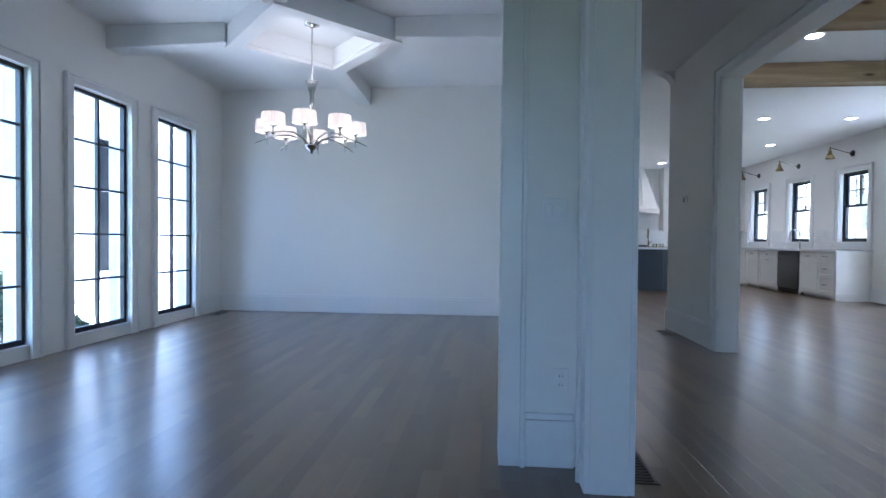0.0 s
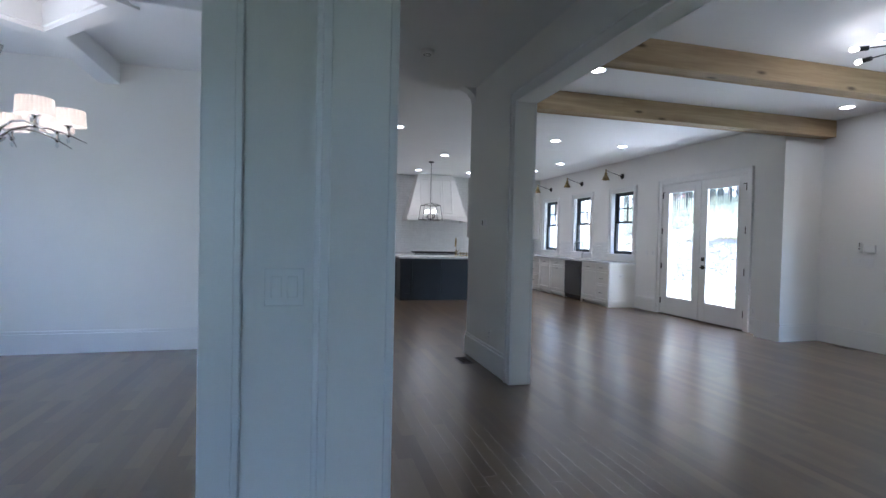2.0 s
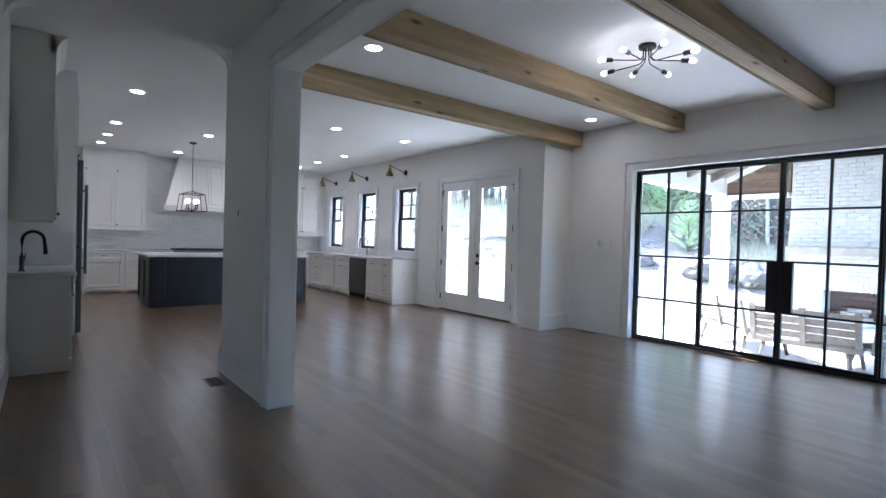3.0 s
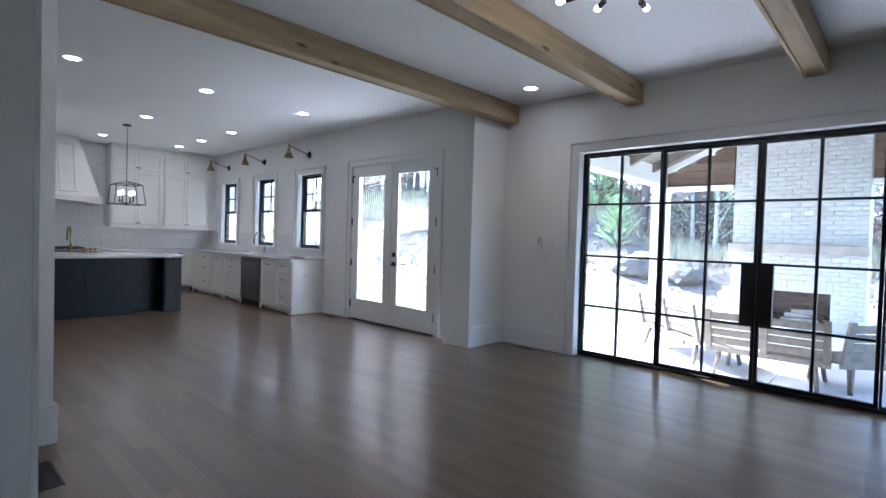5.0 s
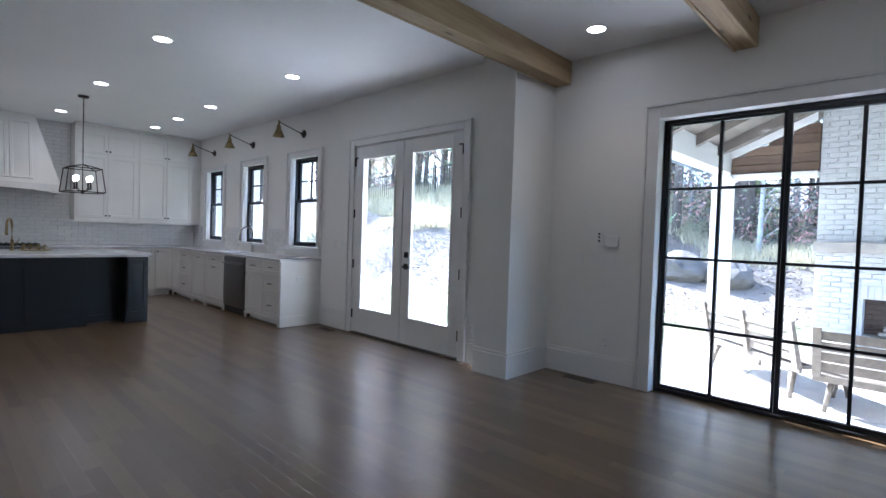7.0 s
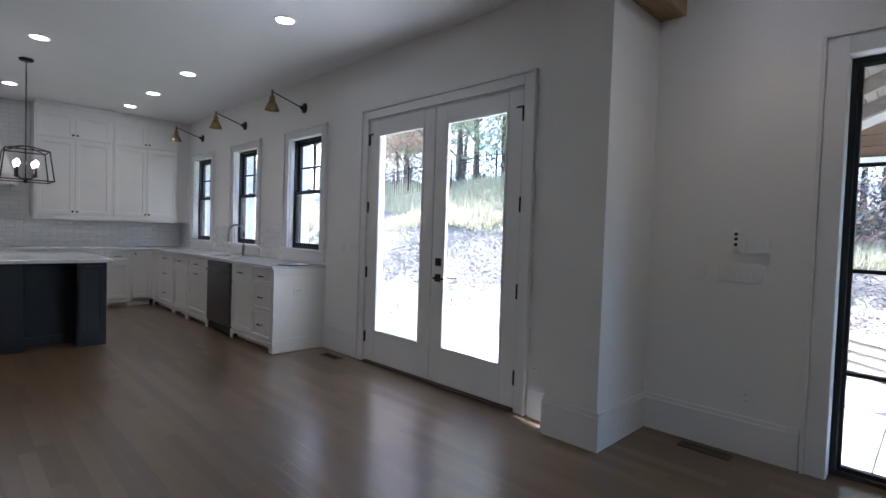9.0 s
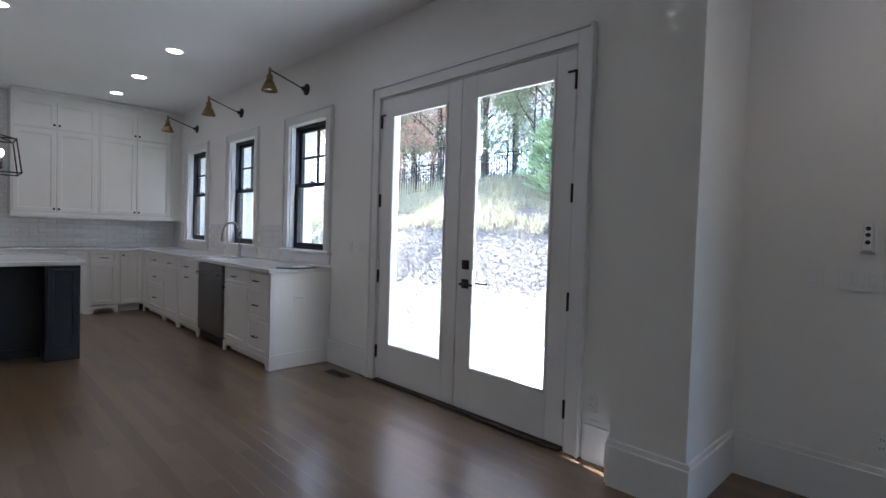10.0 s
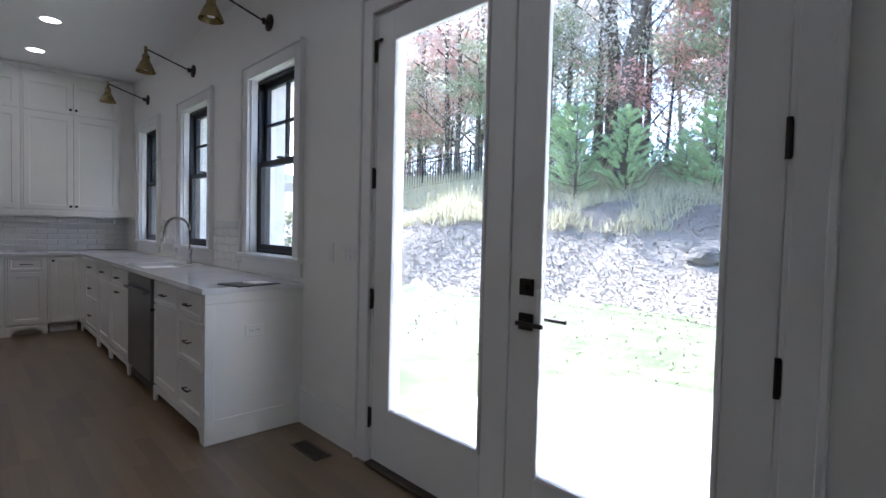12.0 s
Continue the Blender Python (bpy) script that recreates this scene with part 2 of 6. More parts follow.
def rod(bm, a, b, r0, r1=None, seg=10):
    a, b = Vector(a), Vector(b)
    d = b - a
    m = Matrix.Translation((a + b) / 2) @ d.to_track_quat("Z", "Y").to_matrix().to_4x4()
    bmesh.ops.create_cone(bm, cap_ends=True, segments=seg, radius1=r0, radius2=r0 if r1 is None else r1, depth=d.length, matrix=m)


def turned(bm, profile, seg=20, m=None):
    """A turned body: (radius, height) from bottom to top, about z."""
    rings = []
    for r, z in profile:
        if r < 1e-4:
            rings.append([bm.verts.new((0, 0, z))])
        else:
            rings.append([bm.verts.new((r * math.cos(2 * math.pi * i / seg), r * math.sin(2 * math.pi * i / seg), z)) for i in range(seg)])
    for a, b in zip(rings, rings[1:]):
        for i in range(seg):
            j = (i + 1) % seg
            if len(a) == 1 and len(b) == 1:
                continue
            if len(a) == 1:
                bm.faces.new((a[0], b[j], b[i]))
            elif len(b) == 1:
                bm.faces.new((a[i], a[j], b[0]))
            else:
                bm.faces.new((a[i], a[j], b[j], b[i]))
    for f in bm.faces:
        f.smooth = True
    vs = [v for r in rings for v in r]
    if m:
        bmesh.ops.transform(bm, matrix=m, verts=vs)


def tube(bm, pts, r, seg=8):
    """A bent tube along a list of points."""
    pts = [Vector(p) for p in pts]
    rings = []
    for i, p in enumerate(pts):
        d = (pts[min(i + 1, len(pts) - 1)] - pts[max(i - 1, 0)]).normalized()
        q = d.to_track_quat("Z", "Y")
        rr = r[i] if isinstance(r, (list, tuple)) else r
        rings.append([bm.verts.new(p + q @ Vector((rr * math.cos(2 * math.pi * k / seg), rr * math.sin(2 * math.pi * k / seg), 0))) for k in range(seg)])
    for a, b in zip(rings, rings[1:]):
        for k in range(seg):
            f = bm.faces.new((a[k], a[(k + 1) % seg], b[(k + 1) % seg], b[k]))
            f.smooth = True
    bm.faces.new(list(reversed(rings[0])))
    bm.faces.new(rings[-1])


def prism(bm, pts, y0, y1, axis="y"):
    """A flat outline (u, z), pushed along an axis from y0 to y1."""
    put = {"y": lambda u, v, w: (u, w, v), "x": lambda u, v, w: (w, u, v), "z": lambda u, v, w: (u, v, w)}[axis]
    a = [bm.verts.new(put(u, v, y0)) for u, v in pts]
    b = [bm.verts.new(put(u, v, y1)) for u, v in pts]
    bm.faces.new(a)
    bm.faces.new(list(reversed(b)))
    for i in range(len(pts)):
        j = (i + 1) % len(pts)
        bm.faces.new((a[j], a[i], b[i], b[j]))
    bmesh.ops.recalc_face_normals(bm, faces=bm.faces)


def ob_of(name, bm, material):
    me = bpy.data.meshes.new(name)
    bm.normal_update()
    bm.to_mesh(me)
    bm.free()
    me.materials.append(material)
    return new(name, me)


def part(name, bm, material, parent, label=""):
    ob = ob_of(name, bm, material)
    ob.parent = parent
    return tagged(ob, label)


def pbox(name, material, parent, *xyz, bevel=0.002, label=""):
    bm = bmesh.new()
    box(bm, *xyz, bevel=bevel)
    return part(name, bm, material, parent, label)


def thing(name, m, label, category, group=""):
    e = new(name)
    e.empty_display_size = 0.1
    e.matrix_world = m
    return tagged(e, label, category, group)


def struct(name, bm, material, label="", category=""):
    return tagged(ob_of(name, bm, material), label, category, kind="structure")


def holed(bm, axis, c0, c1, u0, u1, z0, z1, holes=()):
    """A wall slab of thickness c0..c1 across the axis, from u0 to u1, with rectangular openings (u0, u1, z0, z1)."""
    us = sorted({u0, u1, *[h[0] for h in holes], *[h[1] for h in holes]})
    for a, b in zip(us, us[1:]):
        mid = (a + b) / 2
        cuts = sorted([(h[2], h[3]) for h in holes if h[0] < mid < h[1]])
        z = z0
        for lo, hi in cuts + [(z1, z1)]:
            if lo - z > 1e-4:
                if axis == "x":
                    box(bm, c0, c1, a, b, z, lo)
                else:
                    box(bm, a, b, c0, c1, z, lo)
            z = hi
    bmesh.ops.remove_doubles(bm, verts=bm.verts, dist=1e-5)


# ---- the large structure ----
H = 3.02
WX, KX, SX = 7.045, 14.30, 7.54      # garden wall, kitchen end wall, wall with the steel doors
WIN_Y = (10.0, 11.605, 13.215)
DIN_Y = (3.53, 4.70, 5.865)

bm = bmesh.new()
holed(bm, "x", WX, WX + 0.2, 6.45, KX, 0, H + 0.2, [(6.89, 8.77, 0.0, 2.39)] + [(y - 0.37, y + 0.37, 1.06, 2.36) for y in WIN_Y])
struct("wall_garden", bm, WALL, "white painted plaster wall with garden doors and windows", "wall")
bm = bmesh.new()
box(bm, 6.87, WX - 0.002, 6.15, 6.53, 0, H)
box(bm, WX - 0.002, SX + 0.3, 6.15, 6.45, 0, H)
struct("wall_pier", bm, WALL, "white painted wall pier beside the garden doors", "wall")
bm = bmesh.new()
holed(bm, "x", SX, SX + 0.25, -1.2, 6.149, 0, H + 0.2, [(1.54, 5.11, -0.02, 2.345)])
struct("wall_porch", bm, WALL, "white painted wall around tall black steel doors", "wall")
bm = bmesh.new()
box(bm, 0.5, WX + 0.2, KX, KX + 0.2, 0, H + 0.2)
struct("wall_kitchen", bm, WALL, "white painted kitchen end wall", "wall")
bm = bmesh.new()
box(bm, 0.5, 0.70, 6.9, KX, 0, H + 0.2)
struct("wall_pantry", bm, WALL, "white painted wall behind the refrigerator", "wall")
bm = bmesh.new()
box(bm, 0.71, 0.86, 2.115, 6.898, 0, H + 0.2)
box(bm, 0.71, 0.86, -1.2, 2.115, 2.6, H - 0.036)
struct("wall_hall", bm, WALL, "white painted wall between hall and dining room", "wall")
bm = bmesh.new()
box(bm, 0.352, 0.709, 2.36, 2.52, 0, H + 0.2)
box(bm, -3.46, 0.352, 2.36, 2.52, 2.62, H + 0.2)
struct("wall_dining_entry", bm, WALL, "white painted wall of the dining room opening", "wall")
bm = bmesh.new()
holed(bm, "x", -3.60, -3.46, -1.2, 7.1, 0, H + 0.3, [(y - 0.37, y + 0.37, 0.12, 2.40) for y in DIN_Y])
struct("wall_front", bm, WALL, "white painted front wall with three tall windows", "wall")
bm = bmesh.new()
box(bm, -3.459, 0.71, 6.90, 7.1, 0, H + 0.3)
struct("wall_dining", bm, WALL, "plain white painted dining room wall", "wall")
bm = bmesh.new()
# the gap is added, out of view, to admit sky light
holed(bm, "y", -1.4, -1.2, -3.60, SX + 0.25, 0, H + 0.3, [(-0.20, 0.36, 0.0, 2.3)])
struct("wall_entrance", bm, WALL, "plain white wall of the entrance", "wall")
bm = bmesh.new()
box(bm, 2.433, 2.593, 4.92, 6.25, 0, H)
box(bm, 2.593, 2.85, 6.07, 6.25, 0, H)
holed(bm, "x", 2.433, 2.593, -1.2, 4.92, 0, H, [(0.3, 4.92, -0.01, 2.53)])
struct("wall_living_opening", bm, WALL, "white wall with a wide cased opening to the living room", "wall")

# floors under the boards
bm = bmesh.new()
box(bm, -3.46, WX, -1.2, KX, -0.2, -0.022)
box(bm, WX, SX + 0.02, -1.2, 6.149, -0.2, -0.022)
struct("floor", bm, SLOT, "brown stained oak strip floor", "floor")

# ceilings
bm = bmesh.new()
box(bm, 2.434, SX + 0.25, -1.2, 6.25, H, H + 0.15)
box(bm, 0.5, WX + 0.2, 6.25, KX, H, H + 0.15)
struct("ceiling", bm, CEIL, "smooth white painted ceiling", "ceiling")
bm = bmesh.new()
box(bm, 0.71, 2.4325, -1.2, 6.25, H - 0.035, H + 0.15)
for s, xa, xb in ((1, 0.86, 1.06), (-1, 2.433, 2.233)):
    pts = [(xa, H - 0.03), (xb, H - 0.03)] + [(xb - s * 0.2 * math.sin(a), H - 0.03 - 0.16 * (1 - math.cos(a))) for a in (0.4, 0.8, 1.2, math.pi / 2)]
    prism(bm, pts, 6.1, 6.25)
struct("ceiling_hall", bm, CEIL, "white hall ceiling with rounded corner brackets", "ceiling")

CX, CY = -1.415, 4.84
DH = 3.10
bm = bmesh.new()
box(bm, -3.46, 0.71, -1.2, 2.52, H, H + 0.15)
holed(bm, "y", 2.52, 6.9, -3.46, 0.71, DH, DH + 0.06)
struct("ceiling_dining", bm, CEIL, "white dining room ceiling with raised ribs", "ceiling")


def rib(p0, p1, z0, z1, w):
    bm = bmesh.new()
    a, b = Vector(p0), Vector(p1)
    d = (b - a).normalized()
    n = Vector((-d.y, d.x)) * w / 2
    lo = [(a + n, z0), (a - n, z0), (b - n, z1), (b + n, z1)]
    v0 = [bm.verts.new((*p, z)) for p, z in lo]
    v1 = [bm.verts.new((*p, DH)) for p, z in lo]
    bm.faces.new(v0)
    bm.faces.new(v1)
    for i in range(4):
        bm.faces.new((v0[i], v0[(i + 1) % 4], v1[(i + 1) % 4], v1[i]))
    bmesh.ops.recalc_face_normals(bm, faces=bm.faces)
    bmesh.ops.bevel(bm, geom=bm.edges[:], offset=0.008, segments=1, affect="EDGES")
    return struct("trim_ceiling_rib", bm, CEIL, "white painted ceiling rib", "ceiling rib")


RR = 0.88
rib((CX - RR + 0.05, CY), (-3.46, CY), 2.905, 2.87, 0.20)
rib((CX + RR - 0.05, CY), (0.71, CY), 2.905, 2.87, 0.20)
rib((CX, CY + RR - 0.05), (CX, 6.9), 2.905, 2.87, 0.20)
rib((CX, CY - RR + 0.05), (CX, 2.52), 2.905, 2.87, 0.20)
bm = bmesh.new()
for r0, r1, z0, z1 in ((RR, RR - 0.20, 2.885, DH - 0.001), (RR - 0.2, RR - 0.23, 2.92, DH - 0.001)):
    loop = [[bm.verts.new((CX + r * math.cos(math.pi / 2 * i), CY + r * math.sin(math.pi / 2 * i), z)) for i in range(4)] for r, z in ((r0, z1), (r0, z0), (r1, z0), (r1, z1))]
    for a, b in zip(loop, loop[1:] + loop[:1]):
        for i in range(4):
            bm.faces.new((a[i], a[(i + 1) % 4], b[(i + 1) % 4], b[i]))
bmesh.ops.recalc_face_normals(bm, faces=bm.faces)
struct("trim_ceiling_frame", bm, CEIL, "diamond-shaped white ceiling frame above the chandelier", "ceiling frame")

# timber beams
def beam(y, x0, x1):
    bm = bmesh.new()
    box(bm, x0, x1, y, y + 0.025, 2.795, H - 0.002, 0.004)
    box(bm, x0, x1, y + 0.145, y + 0.17, 2.79, H - 0.002, 0.004)
    box(bm, x0, x1, y + 0.026, y + 0.142, 2.796, 2.82, 0.002)
    tagged(ob_of("ceiling_beam", bm, BEAM), "knotty natural cedar boxed beam under the white ceiling", "beam", "ceiling beams")


beam(5.98, 2.852, SX)
beam(4.41, 2.595, SX)
beam(2.85, 2.595, SX)


def base(p0, p1, side, h=0.24, t=0.022):
    """A baseboard from p0 to p1 standing proud of the wall on the given side (unit x, y)."""
    (x0, y0), (x1, y1) = p0, p1
    bm = bmesh.new()
    sx, sy = side
    box(bm, min(x0, x1, x0 + sx * t), max(x0, x1, x0 + sx * t), min(y0, y1, y0 + sy * t), max(y0, y1, y0 + sy * t), 0, h - 0.03, 0.002)
    t2 = t * 0.6
    box(bm, min(x0, x1, x0 + sx * t2), max(x0, x1, x0 + sx * t2), min(y0, y1, y0 + sy * t2), max(y0, y1, y0 + sy * t2), h - 0.03, h, 0.004)
    struct("baseboard", bm, TRIM, "tall white painted baseboard", "baseboard")


base((WX, 8.88), (WX, 9.54), (-1, 0))
base((WX, 6.555), (WX, 6.77), (-1, 0))
base((6.87, 6.128), (6.87, 6.53), (-1, 0))
base((6.87, 6.15), (SX, 6.15), (0, -1))
base((6.87, 6.53), (WX, 6.53), (0, 1))
base((SX, 5.24), (SX, 6.127), (-1, 0))
base((SX, -1.2), (SX, 1.40), (-1, 0))
base((2.433, 5.03), (2.433, 6.25), (-1, 0))
base((2.593, 5.03), (2.593, 6.047), (1, 0))
base((2.593, 6.07), (2.872, 6.07), (0, -1))
base((2.85, 6.07), (2.85, 6.25), (1, 0))
base((2.433, 6.25), (2.85, 6.25), (0, 1))
base((0.86, 2.23), (0.86, 6.9), (1, 0))
base((-3.46, 6.9), (0.71, 6.9), (0, -1))
base((-3.46, 6.34), (-3.46, 6.878), (1, 0))
base((0.47, 2.36), (0.685, 2.36), (0, -1))


def casing(axis, c, u0, u1, ztop, w, side, zbot=0.0, t=0.025, head=0.0, both=True):
    """Flat casing with a raised back band round an opening u0..u1, on the face c, proud towards side."""
    bm = bmesh.new()

    def b(ua, ub, za, zb, th):
        ca, cb = sorted((c, c + side * th))
        if axis == "x":
            box(bm, ca, cb, ua, ub, za, zb, 0.003)
        else:
            box(bm, ua, ub, ca, cb, za, zb, 0.003)
    for s, u in ((-1, u0), (1, u1)):
        if not both and s == -1:
            continue
        b(*sorted((u, u + s * (w - 0.02))), zbot, ztop + w - 0.02, t)
        b(*sorted((u + s * (w - 0.02), u + s * w)), zbot, ztop + w + head, t + 0.014)
    b(u0, u1, ztop, ztop + w - 0.02, t)
    b(u0 - w + 0.02, u1 + w - 0.02, ztop + w - 0.02, ztop + w + head, t + 0.014)
    return struct("trim_casing", bm, TRIM, "white painted moulded door and window casing", "casing")


casing("x", WX, 6.89, 8.77, 2.39, 0.10, -1)
for y in WIN_Y:
    casing("x", WX, y - 0.37, y + 0.37, 2.36, 0.105, -1, zbot=1.06)
casing("x", SX, 1.54, 5.11, 2.345, 0.12, -1)
casing("x", 2.433, 0.3, 4.92, 2.53, 0.10, -1)
casing("x", 2.593, 0.3, 4.92, 2.53, 0.10, 1)
for y in DIN_Y:
    casing("x", -3.46, y - 0.37, y + 0.37, 2.40, 0.09, 1)
casing("y", 2.36, -3.3, 0.352, 2.62, 0.115, -1)
casing("x", 0.71, -1.0, 2.115, 2.6, 0.11, -1)
casing("x", 0.86, -1.0, 2.115, 2.6, 0.11, 1)

# stools and aprons under the kitchen windows
for y in WIN_Y:
    bm = bmesh.new()
    box(bm, WX - 0.05, WX + 0.03, y - 0.49, y + 0.49, 1.025, 1.058, 0.006)
    box(bm, WX - 0.018, WX, y - 0.47, y + 0.47, 0.935, 1.023, 0.003)
    struct("trim_sill", bm, TRIM, "white painted window stool and apron", "sill")


# ---- windows and doors ----
def glass_pane(parent, *xyz):
    g = pbox("pane", GLASS, parent, *xyz, bevel=0)
    g.visible_shadow = False
    return g


def sash_window(index, y):
    """A black double-hung kitchen window, four lights above one."""
    w = thing("window_%d" % index, pose(WX + 0.055, y + 0.0, 1.06), "black-framed sash window with a four-light upper sash", "window")
    w["kind"] = "structure"
    f = 0.37

    def frame_of(name, x0, x1, ya, yb, za, zb, t):
        bm = bmesh.new()
        box(bm, x0, x1, ya, ya + t, za, zb, 0.003)
        box(bm, x0, x1, yb - t, yb, za, zb, 0.003)
        box(bm, x0, x1, ya + t, yb - t, za, za + t, 0.003)
        box(bm, x0, x1, ya + t, yb - t, zb - t, zb, 0.003)
        return part(name, bm, SASH, w)
    frame_of("window_frame", 0.0, 0.10, -f, f, 0, 1.30, 0.022)
    frame_of("lower_sash", 0.005, 0.045, -f + 0.022, f - 0.022, 0.022, 0.69, 0.042)
    up = frame_of("upper_sash", 0.047, 0.085, -f + 0.022, f - 0.022, 0.655, 1.278, 0.038)
    glass_pane(w, 0.022, 0.026, -f + 0.06, f - 0.06, 0.06, 0.65)
    glass_pane(w, 0.064, 0.068, -f + 0.056, f - 0.056, 0.69, 1.242)
    pbox("muntin", SASH, up, 0.050, 0.080, -0.010, 0.010, 0.69, 1.242)
    pbox("muntin", SASH, up, 0.052, 0.078, -f + 0.056, -0.011, 0.957, 0.977)
    pbox("muntin", SASH, up, 0.052, 0.078, 0.011, f - 0.056, 0.957, 0.977)
    pbox("sash_lock", BRONZE, w, -0.01, 0.03, -0.02, 0.02, 0.691, 0.705)
    bm = bmesh.new()
    box(bm, 0.101, 0.15, -f, f, -0.04, -0.002, 0.004)
    part("window_sill", bm, TRIM, w)
    for s in (-1, 1):
        pbox("jamb_liner", TRIM, w, -0.054, -0.001, s * f - 0.012 * (s > 0), s * f + 0.012 * (s < 0), 0, 1.30)


for i, y in enumerate(WIN_Y):
    sash_window(i + 1, y)


def front_window(index, y):
    """A tall fixed black window of two by five lights."""
    w = thing("window_%d" % index, pose(-3.50, y, 0.12), "tall black-framed window with ten glass lights", "window")
    w["kind"] = "structure"
    f, h = 0.37, 2.28
    bm = bmesh.new()
    for a, b, c, d in ((-f, -f + 0.035, 0, h), (f - 0.035, f, 0, h), (-f + 0.035, f - 0.035, 0, 0.045), (-f + 0.035, f - 0.035, h - 0.035, h)):
        box(bm, -0.05, 0.0, a, b, c, d, 0.003)
    part("window_frame", bm, SASH, w)
    glass_pane(w, -0.03, -0.026, -f + 0.03, f - 0.03, 0.04, h - 0.03)
    pbox("muntin", SASH, w, -0.045, -0.006, -0.0125, 0.0125, 0.045, h - 0.035)
    for k in range(1, 5):
        z = 0.045 + (h - 0.08) * k / 5
        for a, b in ((-f + 0.035, -0.013), (0.013, f - 0.035)):
            pbox("muntin", SASH, w, -0.043, -0.008, a, b, z - 0.01, z + 0.01)


for i, y in enumerate(DIN_Y):
    front_window(i + 4, y)


def lite_leaf(name, y0, y1, hinge_y, parent):
    """A white full-glass garden door leaf."""
    bm = bmesh.new()
    a, b, z0, z1 = y0 + 0.135, y1 - 0.135, 0.31, 2.235
    x0, x1 = 0.0, 0.045
    box(bm, x0, x1, y0, a, 0.02, 2.375, 0.003)
    box(bm, x0, x1, b, y1, 0.02, 2.375, 0.003)
    box(bm, x0, x1, a, b, 0.02, z0, 0.002)
    box(bm, x0, x1, a, b, z1, 2.375, 0.002)
    leaf = part(name, bm, TRIM, parent)
    bm = bmesh.new()
    t = 0.018
    for ya, yb, za, zb in ((a, a + t, z0, z1), (b - t, b, z0, z1), (a + t, b - t, z0, z0 + t), (a + t, b - t, z1 - t, z1)):
        box(bm, x0 - 0.006, x0 + 0.02, ya, yb, za, zb, 0.003)
    part("glazing_bead", bm, TRIM, leaf)
    g = pbox("pane", GLASS, leaf, 0.02, 0.025, a, b, z0, z1, bevel=0)
    g.visible_shadow = False
    for z in (0.25, 0.89, 1.53, 2.19):
        bm = bmesh.new()
        box(bm, -0.012, 0.0, hinge_y - 0.008, hinge_y + 0.008, z - 0.05, z + 0.05, 0.002)
        rod(bm, (-0.012, hinge_y, z - 0.055), (-0.012, hinge_y, z + 0.055), 0.008, seg=8)
        if z > 2:
            s = 1 if hinge_y < 7.8 - 7.83 else -1
            box(bm, -0.02, -0.005, min(hinge_y, hinge_y + s * 0.055), max(hinge_y, hinge_y + s * 0.055), z + 0.045, z + 0.056, 0.001)
        part("hinge", bm, BRONZE, leaf)
    return leaf


d = thing("door_1", pose(WX, 7.83, 0), "closed white double garden doors with full-height glass", "door")
d["kind"] = "structure"
bm = bmesh.new()
for ya, yb, za, zb in ((-0.94, -0.922, 0, 2.39), (0.922, 0.94, 0, 2.39), (-0.922, 0.922, 2.378, 2.39)):
    box(bm, 0.0, 0.19, ya, yb, za, zb)
part("door_frame", bm, TRIM, d)
pbox("threshold", VENT, d, -0.045, 0.20, -0.922, 0.922, 0.0, 0.018, bevel=0.006)
leaf_a = lite_leaf("door_leaf", -0.92, -0.003, -0.925, d)
leaf_b = lite_leaf("door_leaf", 0.003, 0.92, 0.925, d)
bm = bmesh.new()
box(bm, -0.012, 0.0, -0.12, -0.055, 1.02, 1.085, 0.003)
rod(bm, (-0.013, -0.0875, 1.052), (-0.030, -0.0875, 1.052), 0.012)
part("deadbolt", bm, BRONZE, leaf_a, "square dark bronze deadbolt")
bm = bmesh.new()
box(bm, -0.012, 0.0, -0.12, -0.055, 0.885, 0.95, 0.003)
rod(bm, (-0.012, -0.0875, 0.917), (-0.05, -0.0875, 0.917), 0.010)
box(bm, -0.060, -0.046, -0.20, -0.075, 0.909, 0.925, 0.003)
part("lever_handle", bm, BRONZE, leaf_a, "dark bronze lever handle on a square plate")
bm = bmesh.new()
box(bm, 0.045, 0.06, -0.12, -0.055, 0.885, 0.95, 0.003)
rod(bm, (0.06, -0.0875, 0.917), (0.10, -0.0875, 0.917), 0.010)
box(bm, 0.096, 0.11, -0.20, -0.075, 0.909, 0.925, 0.003)
part("lever_handle", bm, BRONZE, leaf_a, "dark bronze lever handle on a square plate")
bm = bmesh.new()
box(bm, -0.008, 0.0, -0.002, 0.014, 0.02, 2.372, 0.002)
part("astragal", bm, TRIM, leaf_b)

# black steel doors to the porch: fixed light, two leaves, fixed light
sd = thing("door_2", pose(SX + 0.10, 0, 0), "black steel-framed glass doors with thirty-two panes", "door")
sd["kind"] = "structure"
y0, pitch, top = 5.11, 0.44625, 2.345
panels = [("side_light", 0), ("steel_leaf", 2), ("steel_leaf", 4), ("side_light", 6)]
rows_z = (0.0, 0.585, 1.165, 1.755, 2.345)
bm = bmesh.new()
box(bm, -0.01, 0.07, y0 - 0.03, y0, 0, top, 0.003)
box(bm, -0.01, 0.07, y0 - 8 * pitch, y0 - 8 * pitch + 0.03, 0, top, 0.003)
box(bm, -0.01, 0.07, y0 - 8 * pitch + 0.03, y0 - 0.03, top - 0.03, top, 0.003)
box(bm, -0.01, 0.07, y0 - 8 * pitch + 0.03, y0 - 0.03, 0, 0.03, 0.003)
part("door_frame", bm, BLACK, sd)
